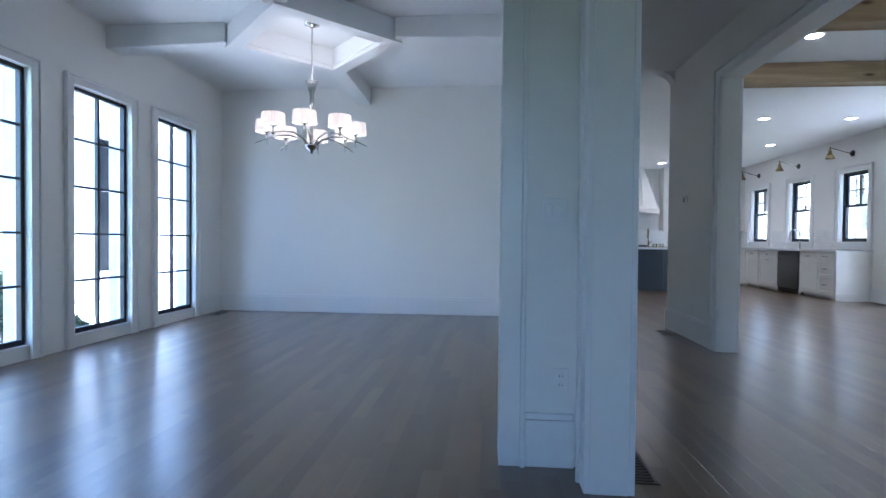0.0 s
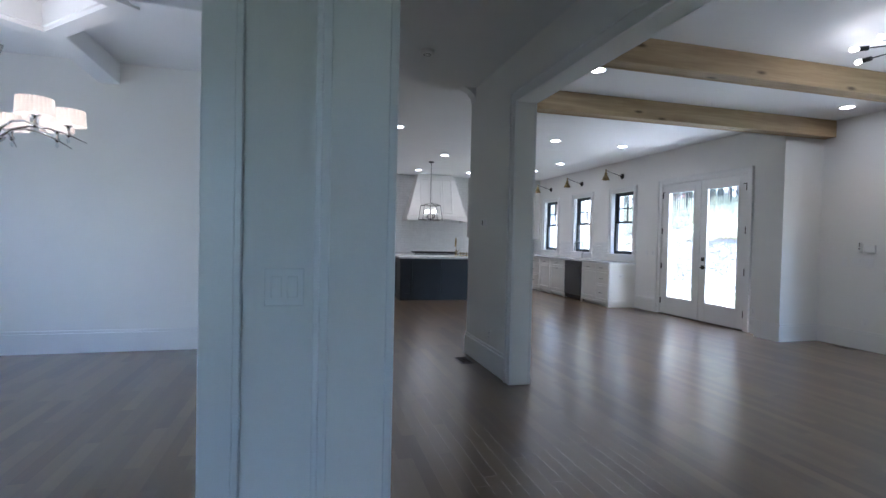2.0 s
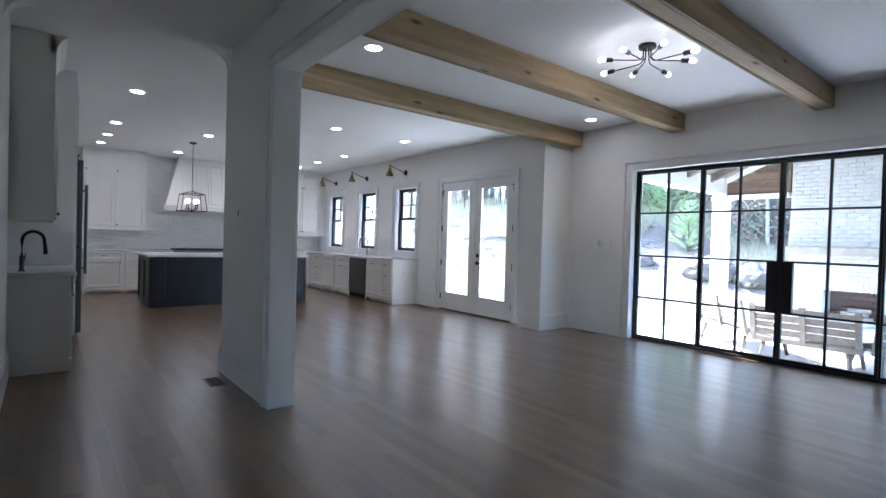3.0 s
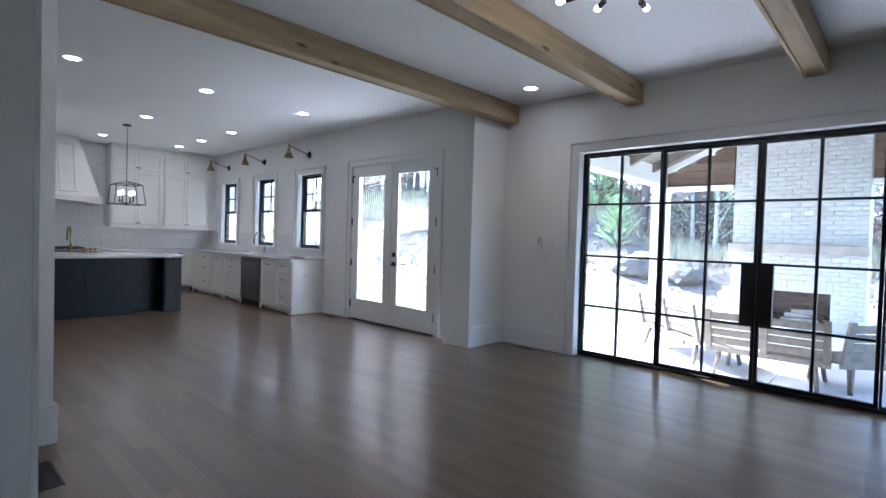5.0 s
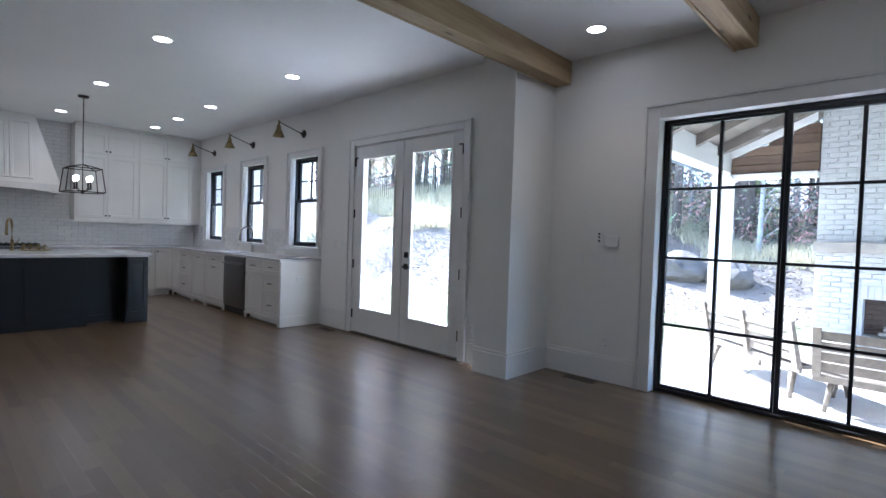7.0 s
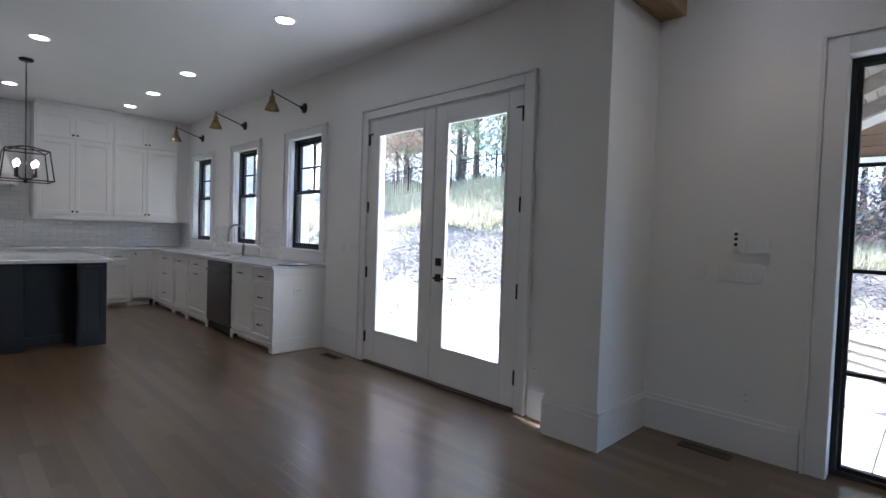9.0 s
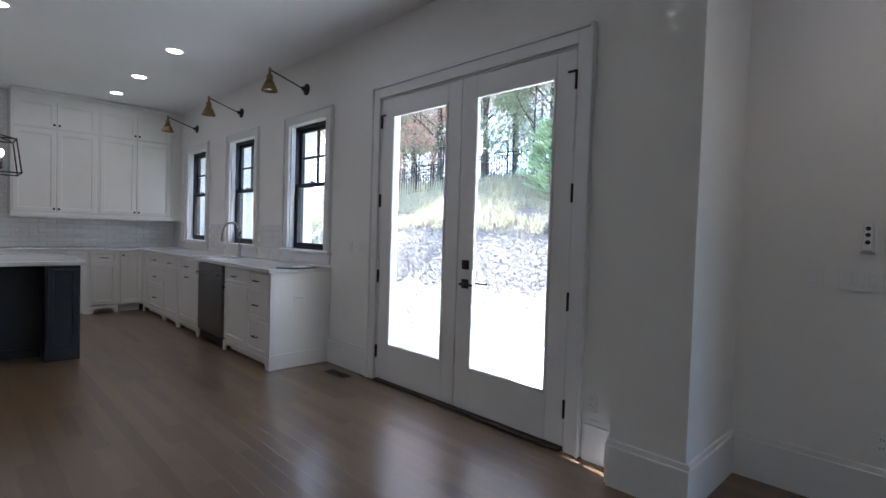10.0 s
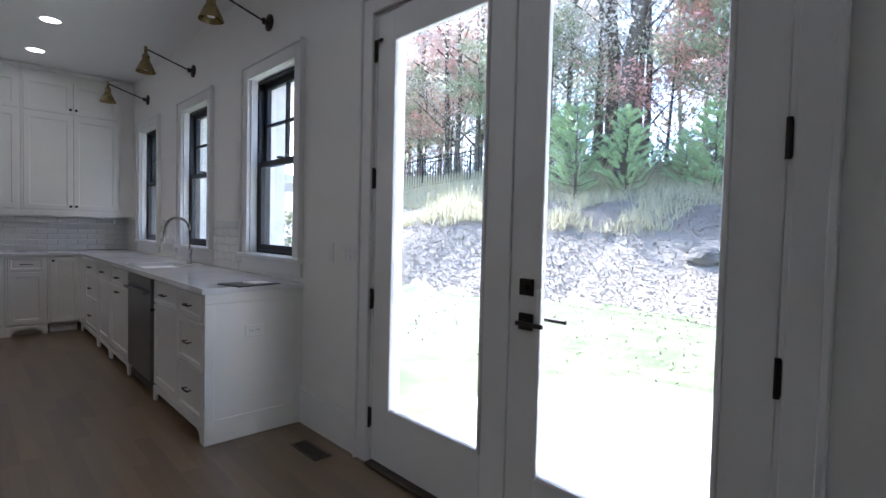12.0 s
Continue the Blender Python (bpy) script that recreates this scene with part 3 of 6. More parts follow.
for name, k in panels:
    ya, yb = y0 - (k + 2) * pitch, y0 - k * pitch
    ya += 0.032 if k == 6 else 0.002
    yb -= 0.032 if k == 0 else 0.002
    t = 0.030 if name == "steel_leaf" else 0.020
    bm = bmesh.new()
    box(bm, 0.005, 0.05, ya, ya + t, 0.032, top - 0.032, 0.002)
    box(bm, 0.005, 0.05, yb - t, yb, 0.032, top - 0.032, 0.002)
    box(bm, 0.005, 0.05, ya + t, yb - t, 0.032, 0.032 + t * 1.2, 0.002)
    box(bm, 0.005, 0.05, ya + t, yb - t, top - 0.032 - t, top - 0.032, 0.002)
    leaf = part(name, bm, BLACK, sd)
    mid = y0 - (k + 1) * pitch
    pbox("bar", BLACK, leaf, 0.008, 0.047, mid - 0.012, mid + 0.012, 0.032 + t * 1.2, top - 0.032 - t)
    for j, z in enumerate(rows_z[1:4]):
        for a, b in ((ya + t, mid - 0.012), (mid + 0.012, yb - t)):
            pbox("bar", BLACK, leaf, 0.010, 0.045, a, b, z - 0.011, z + 0.011)
    for j in range(4):
        for a, b in ((ya + t, mid - 0.012), (mid + 0.012, yb - t)):
            za = rows_z[j] + (0.011 if j else 0.032 + t * 1.2)
            zb = rows_z[j + 1] - (0.011 if j < 3 else 0.032 + t)
            g = pbox("pane", GLASS, leaf, 0.025, 0.031, a, b, za, zb, bevel=0)
            g.visible_shadow = False
    if name == "steel_leaf":
        c = y0 - 4 * pitch
        s = 1 if k == 2 else -1
        u = sorted((c + s * 0.003, c + s * 0.13))
        pbox("lock_plate", BLACK, leaf, -0.004, 0.055, u[0], u[1], 0.596, 1.154)
        bm = bmesh.new()
        rod(bm, (-0.004, c + s * 0.022, 1.44 if s > 0 else 1.42), (-0.02, c + s * 0.022, 1.44 if s > 0 else 1.42), 0.006, seg=8)
        part("bolt_knob", bm, BLACK, leaf)

# steel sill and reveal
bm = bmesh.new()
box(bm, SX + 0.002, SX + 0.25, 1.545, 5.105, -0.03, -0.002)
struct("trim_threshold", bm, VENT, "dark steel threshold under the porch doors", "threshold")


# unseen glazed opening behind the start of the walk, added to brighten the foyer
en = thing("door_3", pose(0, -1.3, 0), "unseen black-framed glazed opening added to let daylight into the foyer", "door")
en["kind"] = "structure"
bm = bmesh.new()
for a, b, c, d in ((-0.20, -0.13, 0.0, 2.3), (0.29, 0.36, 0.0, 2.3), (-0.13, 0.29, 2.22, 2.3), (-0.13, 0.29, 0.0, 0.2)):
    box(bm, a, b, -0.03, 0.03, c, d, 0.003)
part("frame", bm, SASH, en)
glass_pane(en, -0.14, 0.30, -0.004, 0.004, 0.18, 2.24)


# ---- kitchen ----
def shaker(name, x0, x1, z0, z1, parent, material=CABINET, t=0.02, rail=0.055, y=0.0):
    """A framed front in the plane y, facing -y: four rails round a sunk panel."""
    bm = bmesh.new()
    e = 0.002
    front = y - max(t, 0.012)
    loops = []
    for d, yy in ((0, y), (0, front + e), (e, front), (rail - e, front), (rail, front + e), (rail + e, min(y - 0.004, front + 0.011))):
        loops.append([bm.verts.new(p) for p in ((x0 + d, yy, z0 + d), (x1 - d, yy, z0 + d), (x1 - d, yy, z1 - d), (x0 + d, yy, z1 - d))])
    for p, q in zip(loops, loops[1:]):
        for i in range(4):
            bm.faces.new((p[i], p[(i + 1) % 4], q[(i + 1) % 4], q[i]))
    bm.faces.new(loops[-1])
    bm.faces.new(list(reversed(loops[0])))
    bmesh.ops.recalc_face_normals(bm, faces=bm.faces)
    return part(name, bm, material, parent)


def slab_front(name, x0, x1, z0, z1, parent, material=CABINET, t=0.02):
    return shaker(name, x0, x1, z0, z1, parent, material, t, rail=0.032)


def pull(parent, x, z, ln=0.11, material=BRONZE, y=-0.02):
    bm = bmesh.new()
    for s in (-1, 1):
        rod(bm, (x + s * ln * 0.36, y, z), (x + s * ln * 0.36, y - 0.026, z), 0.0045, seg=6)
    tube(bm, [(x - ln / 2, y - 0.022, z), (x - ln * 0.36, y - 0.027, z), (x, y - 0.03, z), (x + ln * 0.36, y - 0.027, z), (x + ln / 2, y - 0.022, z)], 0.0055, 6)
    part("handle", bm, material, parent, "dark bronze bar pull")


def knob(parent, x, z, material=BRONZE, y=-0.02):
    bm = bmesh.new()
    turned(bm, [(0.005, 0), (0.005, 0.012), (0.014, 0.017), (0.015, 0.024), (0.009, 0.029), (0, 0.03)], 12, Matrix.Translation((x, y, z)) @ Matrix.Rotation(math.pi / 2, 4, "X"))
    part("knob", bm, material, parent, "dark bronze round knob")


def feet(parent, x0, x1, z1=0.10, material=CABINET, legs=True):
    """An arched furniture valance with a foot at each end."""
    bm = bmesh.new()
    pts = [(x0, 0), (x0 + 0.05, 0), (x0 + 0.055, 0.03), (x0 + 0.08, 0.06), (x0 + 0.12, 0.068), (x1 - 0.12, 0.068), (x1 - 0.08, 0.06), (x1 - 0.055, 0.03), (x1 - 0.05, 0), (x1, 0), (x1, z1), (x0, z1)]
    prism(bm, pts, -0.018, 0.0)
    part("valance", bm, material, parent)


def base_unit(m, w, layout, label, depth=0.60, top=0.87, material=CABINET, foot=True, endpanel=False):
    u = thing("base_cabinet", m, label, "cabinet", "kitchen base cabinets")
    bm = bmesh.new()
    box(bm, 0.001, w - 0.001, 0.0, depth, 0.10, top, 0.001)
    box(bm, 0.02, w - 0.02, 0.06, depth, 0.0, 0.10)
    part("body", bm, material, u)
    if foot:
        feet(u, 0.001, w - 0.001, 0.10, material)
    for kind, x0, x1, z0, z1, hx in layout:
        g = 0.0025
        if kind == "drawer":
            f = slab_front("drawer", x0 + g, x1 - g, z0 + g, z1 - g, u, material)
            pull(f, (x0 + x1) / 2, (z0 + z1) / 2)
        elif kind == "panel":
            shaker("panel", x0 + g, x1 - g, z0 + g, z1 - g, u, material)
        else:
            f = shaker("door", x0 + g, x1 - g, z0 + g, z1 - g, u, material)
            if hx is not None and hx < 0:
                pull(f, (x0 + x1) / 2, z1 - 0.04)
            elif hx is not None:
                knob(f, hx, z1 - 0.045)
    return u


def garden_run(y):
    return pose(6.46, y, 0, 0, 0, -90)


base_unit(garden_run(10.575), 1.035, [("drawer", 0.02, 0.56, 0.70, 0.86, 0), ("door", 0.02, 0.56, 0.12, 0.695, 0.05), ("drawer", 0.57, 1.015, 0.70, 0.86, 0), ("drawer", 0.57, 1.015, 0.42, 0.695, 0), ("drawer", 0.57, 1.015, 0.12, 0.415, 0)],
          "white base cabinet with three drawers and a door")
base_unit(garden_run(12.05), 0.74, [("drawer", 0.02, 0.72, 0.70, 0.86, 0), ("door", 0.02, 0.72, 0.12, 0.695, -1)], "white sink cabinet with arched feet")
base_unit(garden_run(12.62), 0.568, [("drawer", 0.02, 0.55, 0.70, 0.86, 0), ("door", 0.02, 0.55, 0.12, 0.695, None)], "white narrow base cabinet with a door")
base_unit(garden_run(13.62), 0.998, [("drawer", 0.30, 0.98, 0.70, 0.86, 0), ("drawer", 0.30, 0.98, 0.42, 0.695, 0), ("drawer", 0.30, 0.98, 0.12, 0.415, 0), ("panel", 0.02, 0.295, 0.12, 0.86, None)],
          "white corner base cabinet with three drawers")

# end panel of the run
ep = thing("end_panel", pose(6.44, 9.54, 0), "white cabinet end panel with an outlet", "cabinet panel")
bm = bmesh.new()
box(bm, 0.0, WX - 6.44, -0.02, 0.0, 0.0, 0.87, 0.002)
part("panel", bm, CABINET, ep)
for a in ((0.0, 0.055, 0.14, 0.81), (0.55, 0.603, 0.14, 0.81), (0.0, 0.603, 0.811, 0.869), (0.0, 0.603, 0.0, 0.139)):
    pbox("rail", CABINET, ep, a[0], a[1], -0.026, -0.021, a[2], a[3])

# post closing the inner corner of the two runs
cp = thing("filler_panel", pose(6.425, 13.612, 0), "white post in the corner between the base cabinets", "cabinet panel")
pbox("post", CABINET, cp, 0.0, 0.05, 0.0, 0.052, 0.10, 0.869)

# dishwasher
dw = thing("dishwasher", garden_run(11.308), "stainless steel dishwasher between white cabinets", "dishwasher")
bm = bmesh.new()
box(bm, 0.005, 0.725, 0.0, 0.58, 0.02, 0.865, 0.002)
part("body", bm, SLOT, dw)
pbox("door", STEEL, dw, 0.02, 0.71, -0.03, -0.001, 0.11, 0.78, bevel=0.006)
pbox("control_strip", STEEL, dw, 0.02, 0.71, -0.03, -0.001, 0.786, 0.86, bevel=0.006)
bm = bmesh.new()
rod(bm, (0.06, -0.06, 0.755), (0.67, -0.06, 0.755), 0.011)
for x in (0.09, 0.64):
    rod(bm, (x, -0.03, 0.755), (x, -0.06, 0.755), 0.008, seg=8)
part("handle", bm, STEEL, dw)
pbox("kick_plate", SLOT, dw, 0.02, 0.71, 0.03, 0.045, 0.012, 0.10)


def end_run(x):
    return pose(x, 13.66, 0)


base_unit(end_run(4.86), 0.92, [("drawer", 0.02, 0.90, 0.70, 0.86, 0), ("door", 0.02, 0.455, 0.12, 0.695, 0.41), ("door", 0.465, 0.90, 0.12, 0.695, 0.51)], "white base cabinet beside the range")
base_unit(end_run(5.78), 0.36, [("drawer", 0.02, 0.34, 0.70, 0.86, 0), ("door", 0.02, 0.34, 0.12, 0.695, None)], "white narrow base cabinet")
base_unit(end_run(6.14), 0.298, [("door", 0.02, 0.29, 0.12, 0.86, 0.05)], "white corner cabinet with one door", foot=False)
base_unit(end_run(4.545), 0.31, [("drawer", 0.02, 0.29, 0.70, 0.86, 0), ("door", 0.02, 0.29, 0.12, 0.695, 0.05)], "white narrow base cabinet beside the range")
base_unit(end_run(3.202), 0.135, [("panel", 0.01, 0.125, 0.12, 0.86, None)], "white filler cabinet beside the range", foot=False)
base_unit(end_run(1.72), 0.70, [("drawer", 0.02, 0.68, 0.70, 0.86, 0), ("door", 0.02, 0.68, 0.12, 0.695, 0.63)], "white base cabinet with arched feet")
base_unit(end_run(2.42), 0.78, [("drawer", 0.02, 0.76, 0.70, 0.86, 0), ("drawer", 0.02, 0.76, 0.42, 0.695, 0), ("drawer", 0.02, 0.76, 0.12, 0.415, 0)], "white base cabinet with three drawers")

# range
rg = thing("range", pose(3.34, 13.62, 0), "wide stainless steel range with brass trim", "range")
bm = bmesh.new()
box(bm, 0.005, 1.195, 0.02, 0.62, 0.12, 0.90, 0.004)
part("body", bm, STEEL, rg)
for a, b in ((0.03, 0.72), (0.74, 1.17)):
    dr = pbox("oven_door", STEEL, rg, a, b, -0.01, 0.019, 0.17, 0.72, bevel=0.006)
    bm = bmesh.new()
    rod(bm, (a + 0.05, -0.06, 0.67), (b - 0.05, -0.06, 0.67), 0.012)
    for x in (a + 0.08, b - 0.08):
        rod(bm, (x, -0.01, 0.67), (x, -0.06, 0.67), 0.008, seg=8)
    part("handle", bm, BRASS, dr, "brass bar handle")
pbox("control_panel", STEEL, rg, 0.005, 1.195, -0.02, 0.019, 0.76, 0.895, bevel=0.006)
for k in range(8):
    bm = bmesh.new()
    rod(bm, (0.12 + k * 0.137, -0.02, 0.83), (0.12 + k * 0.137, -0.055, 0.83), 0.024, 0.02, 14)
    part("knob", bm, BRASS, rg, "brass control knob")
for k in range(4):
    bm = bmesh.new()
    xa = 0.04 + k * 0.285
    for j in range(4):
        box(bm, xa + j * 0.08, xa + j * 0.08 + 0.014, 0.05, 0.58, 0.925, 0.945, 0.003)
    for yy in (0.06, 0.30, 0.55):
        box(bm, xa, xa + 0.254, yy, yy + 0.014, 0.902, 0.93, 0.003)
    part("grate", bm, BLACK, rg, "black cast iron burner grate")
for x in (0.05, 1.15):
    for y in (0.08, 0.55):
        bm = bmesh.new()
        rod(bm, (x, y, 0.0), (x, y, 0.12), 0.018, 0.024)
        part("leg", bm, STEEL, rg)

# worktops
def worktop(xs, ys, missing, label):
    """One stone slab over a grid of cells, leaving out the missing ones, with eased edges."""
    bm = bmesh.new()
    nx, ny = len(xs) - 1, len(ys) - 1
    full = {(i, j) for i in range(nx) for j in range(ny)} - set(missing)
    vert = {}

    def at(i, j, z):
        if (i, j, z) not in vert:
            vert[i, j, z] = bm.verts.new((xs[i], ys[j], z))
        return vert[i, j, z]
    lo, hi = 0.871, 0.905
    rim = []
    for i, j in full:
        bm.faces.new((at(i, j, hi), at(i + 1, j, hi), at(i + 1, j + 1, hi), at(i, j + 1, hi)))
        bm.faces.new((at(i, j + 1, lo), at(i + 1, j + 1, lo), at(i + 1, j, lo), at(i, j, lo)))
        for di, dj, p, q in ((-1, 0, (i, j + 1), (i, j)), (1, 0, (i + 1, j), (i + 1, j + 1)), (0, -1, (i, j), (i + 1, j)), (0, 1, (i + 1, j + 1), (i, j + 1))):
            if (i + di, j + dj) not in full:
                bm.faces.new((at(*p, lo), at(*q, lo), at(*q, hi), at(*p, hi)))
                rim.append((at(*p, hi), at(*q, hi)))
    edges = [bm.edges.get(r) for r in rim]
    bmesh.ops.bevel(bm, geom=edges, offset=0.003, segments=1, affect="EDGES")
    tagged(ob_of("worktop", bm, QUARTZ), label, "worktop")


worktop((4.545, 6.42, 6.50, 6.88, WX - 0.001), (9.505, 11.06, 11.72, 13.63, KX - 0.012), [(0, 0), (0, 1), (0, 2), (2, 1)], "white veined quartz worktop under the kitchen windows")
worktop((1.70, 3.335), (13.63, KX - 0.012), [], "white veined quartz worktop beside the range")

sk = thing("sink", pose(6.69, 11.39, 0.70), "stainless steel undermount sink", "sink")
bm = bmesh.new()
for b in ((-0.19, 0.19, -0.33, 0.33, 0.0, 0.01), (-0.2, -0.19, -0.33, 0.33, 0.0, 0.17), (0.19, 0.2, -0.33, 0.33, 0.0, 0.17), (-0.19, 0.19, -0.34, -0.33, 0.0, 0.17), (-0.19, 0.19, 0.33, 0.34, 0.0, 0.17)):
    box(bm, *b)
part("bowl", bm, STEEL, sk)
bm = bmesh.new()
turned(bm, [(0.0, 0.011), (0.045, 0.011), (0.045, 0.015), (0.02, 0.013), (0, 0.013)], 16)
part("drain", bm, CHROME, sk)


def faucet(m, material, label, ln=0.2, h=0.38, name="faucet"):
    f = thing(name, m, label, "faucet")
    bm = bmesh.new()
    turned(bm, [(0.0, 0), (0.028, 0), (0.028, 0.008), (0.018, 0.014), (0.018, 0.13), (0.014, 0.14), (0.0, 0.14)], 16)
    part("base", bm, material, f)
    bm = bmesh.new()
    pts = [(0, 0, 0.12), (0, 0, h - ln / 2)]
    for k in range(1, 10):
        a = math.pi * k / 10
        pts.append((0, -ln / 2 + ln / 2 * math.cos(a), h - ln / 2 + ln / 2 * math.sin(a)))
    pts += [(0, -ln, h - ln / 2 - 0.02), (0, -ln - 0.004, h - ln / 2 - 0.05)]
    tube(bm, pts, 0.0135, 10)
    part("spout", bm, material, f)
    bm = bmesh.new()
    rod(bm, (0, -ln - 0.004, h - ln / 2 - 0.04), (0, -ln - 0.01, h - ln / 2 - 0.12), 0.014, 0.017, 14)
    part("spray_head", bm, material, f)
    bm = bmesh.new()
    rod(bm, (0.015, 0, 0.09), (0.045, 0, 0.095), 0.01, 0.009, 10)
    rod(bm, (0.045, 0, 0.095), (0.075, 0, 0.15), 0.006, 0.005, 8)
    part("lever", bm, material, f)
    return f


faucet(pose(6.93, 11.39, 0.905, 0, 0, -90), CHROME, "gooseneck kitchen faucet with a brass valve by the sink", 0.20, 0.41)

# tray of papers on the worktop
tray = thing("document_folder", pose(6.74, 9.50, 0.905, 0, 0, 12), "black folder with papers lying on the quartz worktop", "folder")
pbox("cover", BLACK, tray, -0.14, 0.14, -0.02, 0.20, 0.0, 0.008, bevel=0.002)
pbox("paper", PLASTIC, tray, -0.02, 0.10, 0.01, 0.13, 0.009, 0.013, bevel=0)


# wall cabinets
def wall_unit(x, w, doors, label, ztop=2.88, y=13.95, side_knobs=()):
    u = thing("wall_cabinet", pose(x, y, 1.35), label, "cabinet", "kitchen wall cabinets")
    bm = bmesh.new()
    box(bm, 0.0, w, 0.0, KX - y - 0.01, 0.0, H - 1.352, 0.001)
    box(bm, -0.008, w + 0.0, -0.026, 0.0, -0.03, 0.022, 0.003)
    part("body", bm, CABINET, u)
    bm = bmesh.new()
    box(bm, -0.006, w, -0.05, 0.0, H - 1.35 - 0.055, H - 1.353, 0.012)
    part("crown", bm, CABINET, u)
    for k, (x0, x1, hx) in enumerate(doors):
        f = shaker("door", x0 + 0.002, x1 - 0.002, 0.045, 1.135, u)
        if hx:
            knob(f, hx, 0.085)
        f = shaker("door", x0 + 0.002, x1 - 0.002, 1.165, ztop - 1.35, u)
        if hx:
            knob(f, hx, 1.215)
    return u


wall_unit(4.98, 0.955, [(0.02, 0.475, 0.45), (0.48, 0.935, 0.505)], "white shaker wall cabinet with stacked doors")
wall_unit(5.937, 0.955, [(0.02, 0.475, 0.45), (0.48, 0.935, 0.505)], "white shaker wall cabinet with stacked doors")
wall_unit(1.70, 1.14, [(0.03, 0.56, 0.06), (0.565, 1.11, 0.60)], "white shaker wall cabinet with stacked doors")
fl = thing("filler_panel", pose(6.893, 13.95, 1.35), "white cabinet filler strip against the wall", "cabinet panel")
pbox("strip", CABINET, fl, 0.0, WX - 6.893, 0.0, 0.02, -0.02, H - 1.353)

# plaster hood
hd = thing("range_hood", pose(3.95, KX - 0.002, 1.76), "white tapered range hood with panelled front", "range hood")
bm = bmesh.new()
lo = [(-0.79, -0.66), (0.79, -0.66), (0.79, 0.0), (-0.79, 0.0)]
hi = [(-0.48, -0.38), (0.48, -0.38), (0.48, 0.0), (-0.48, 0.0)]
v0 = [bm.verts.new((*p, 0.14)) for p in lo]
v1 = [bm.verts.new((*p, H - 1.763)) for p in hi]
bm.faces.new(list(reversed(v0)))
bm.faces.new(v1)
for i in range(4):
    bm.faces.new((v0[i], v0[(i + 1) % 4], v1[(i + 1) % 4], v1[i]))
part("body", bm, CABINET, hd)
bm = bmesh.new()
pts = [(-0.82, 0.0), (-0.70, 0.0), (-0.45, 0.035), (0, 0.05), (0.45, 0.035), (0.70, 0.0), (0.82, 0.0), (0.82, 0.138), (-0.82, 0.138)]
prism(bm, pts, -0.69, -0.66)
box(bm, -0.82, -0.79, -0.66, 0.0, 0.0, 0.138)
box(bm, 0.79, 0.82, -0.66, 0.0, 0.0, 0.138)
box(bm, -0.79, 0.79, -0.64, 0.0, 0.06, 0.08)
part("apron", bm, CABINET, hd)
tilt = math.atan2(0.28, H - 1.763 - 0.14)
mh = Matrix.Translation((0, -0.662, 0.15)) @ Matrix.Rotation(-tilt, 4, "X")
for k in range(3):
    bm = bmesh.new()
    xa, xb = -0.45 + k * 0.30 + 0.012, -0.45 + (k + 1) * 0.30 - 0.012
    for b in ((xa, xb, 0.06, 0.10), (xa, xb, 0.98, 1.02), (xa, xa + 0.04, 0.10, 0.98), (xb - 0.04, xb, 0.10, 0.98)):
        box(bm, b[0], b[1], -0.014, 0.004, b[2], b[3], 0.002, m=mh)
    part("panel_moulding", bm, CABINET, hd)

# island
isl = thing("kitchen_island", pose(2.50, 10.97, 0), "dark navy panelled kitchen island with a seating recess", "island")
bm = bmesh.new()
box(bm, 0.02, 2.77, 0.30, 1.30, 0.09, 0.87, 0.002)
box(bm, 0.262, 2.11, 0.02, 0.298, 0.0, 0.869, 0.002)
box(bm, 0.06, 2.73, 0.36, 1.26, 0.0, 0.09)
box(bm, 0.02, 2.77, 0.29, 0.30, 0.0, 0.09)
part("body", bm, NAVY, isl)
for a, b in ((0.0, 0.26), (2.53, 2.79)):
    leg = pbox("end_cabinet", NAVY, isl, a, b, 0.0, 0.30, 0.0, 0.87, bevel=0.003)
    f = shaker("door", a + 0.015, b - 0.015, 0.10, 0.84, leg, NAVY, rail=0.045)
    if a > 1:
        bm = bmesh.new()
        rod(bm, (a + 0.06, -0.045, 0.83), (b - 0.06, -0.045, 0.83), 0.006, seg=8)
        for x in (a + 0.08, b - 0.08):
            rod(bm, (x, -0.02, 0.83), (x, -0.045, 0.83), 0.005, seg=6)
        part("handle", bm, BRONZE, f)
for k in range(3):
    a = 0.262 + k * 0.616
    pbox("panel", NAVY, isl, a, a + 0.613, 0.0, 0.019, 0.09, 0.868, bevel=0.0015)
pbox("recess_panel", NAVY, isl, 2.115, 2.528, 0.292, 0.299, 0.10, 0.868, bevel=0.001)
for k in range(2):
    bm = bmesh.new()
    a, b = 0.03 + k * 0.63, 0.64 + k * 0.63
    for q in ((a, a + 0.06, 0.02, 0.86), (b - 0.06, b, 0.02, 0.86), (a + 0.06, b - 0.06, 0.02, 0.10), (a + 0.06, b - 0.06, 0.79, 0.86)):
        box(bm, 0.0, 0.019, q[0], q[1], q[2], q[3], 0.002, m=Matrix.Translation((-0.001, 0.02, 0)))
    part("side_panel", bm, NAVY, isl)
bm = bmesh.new()
box(bm, 2.46, 5.33, 10.93, 12.30, 0.871, 0.911, 0.004)
tagged(ob_of("island_worktop", bm, QUARTZ), "white veined quartz slab on the navy island", "worktop")
faucet(pose(3.98, 11.95, 0.911, 0, 0, -22), BRASS, "brass gooseneck faucet on the island", 0.18, 0.41)
rack = thing("brass_rack", pose(4.05, 11.88, 0.911), "low brass rack with small fittings beside the island faucet", "rack")
pbox("tray", BRASS, rack, 0.0, 0.33, 0.0, 0.20, 0.0, 0.014, bevel=0.003)
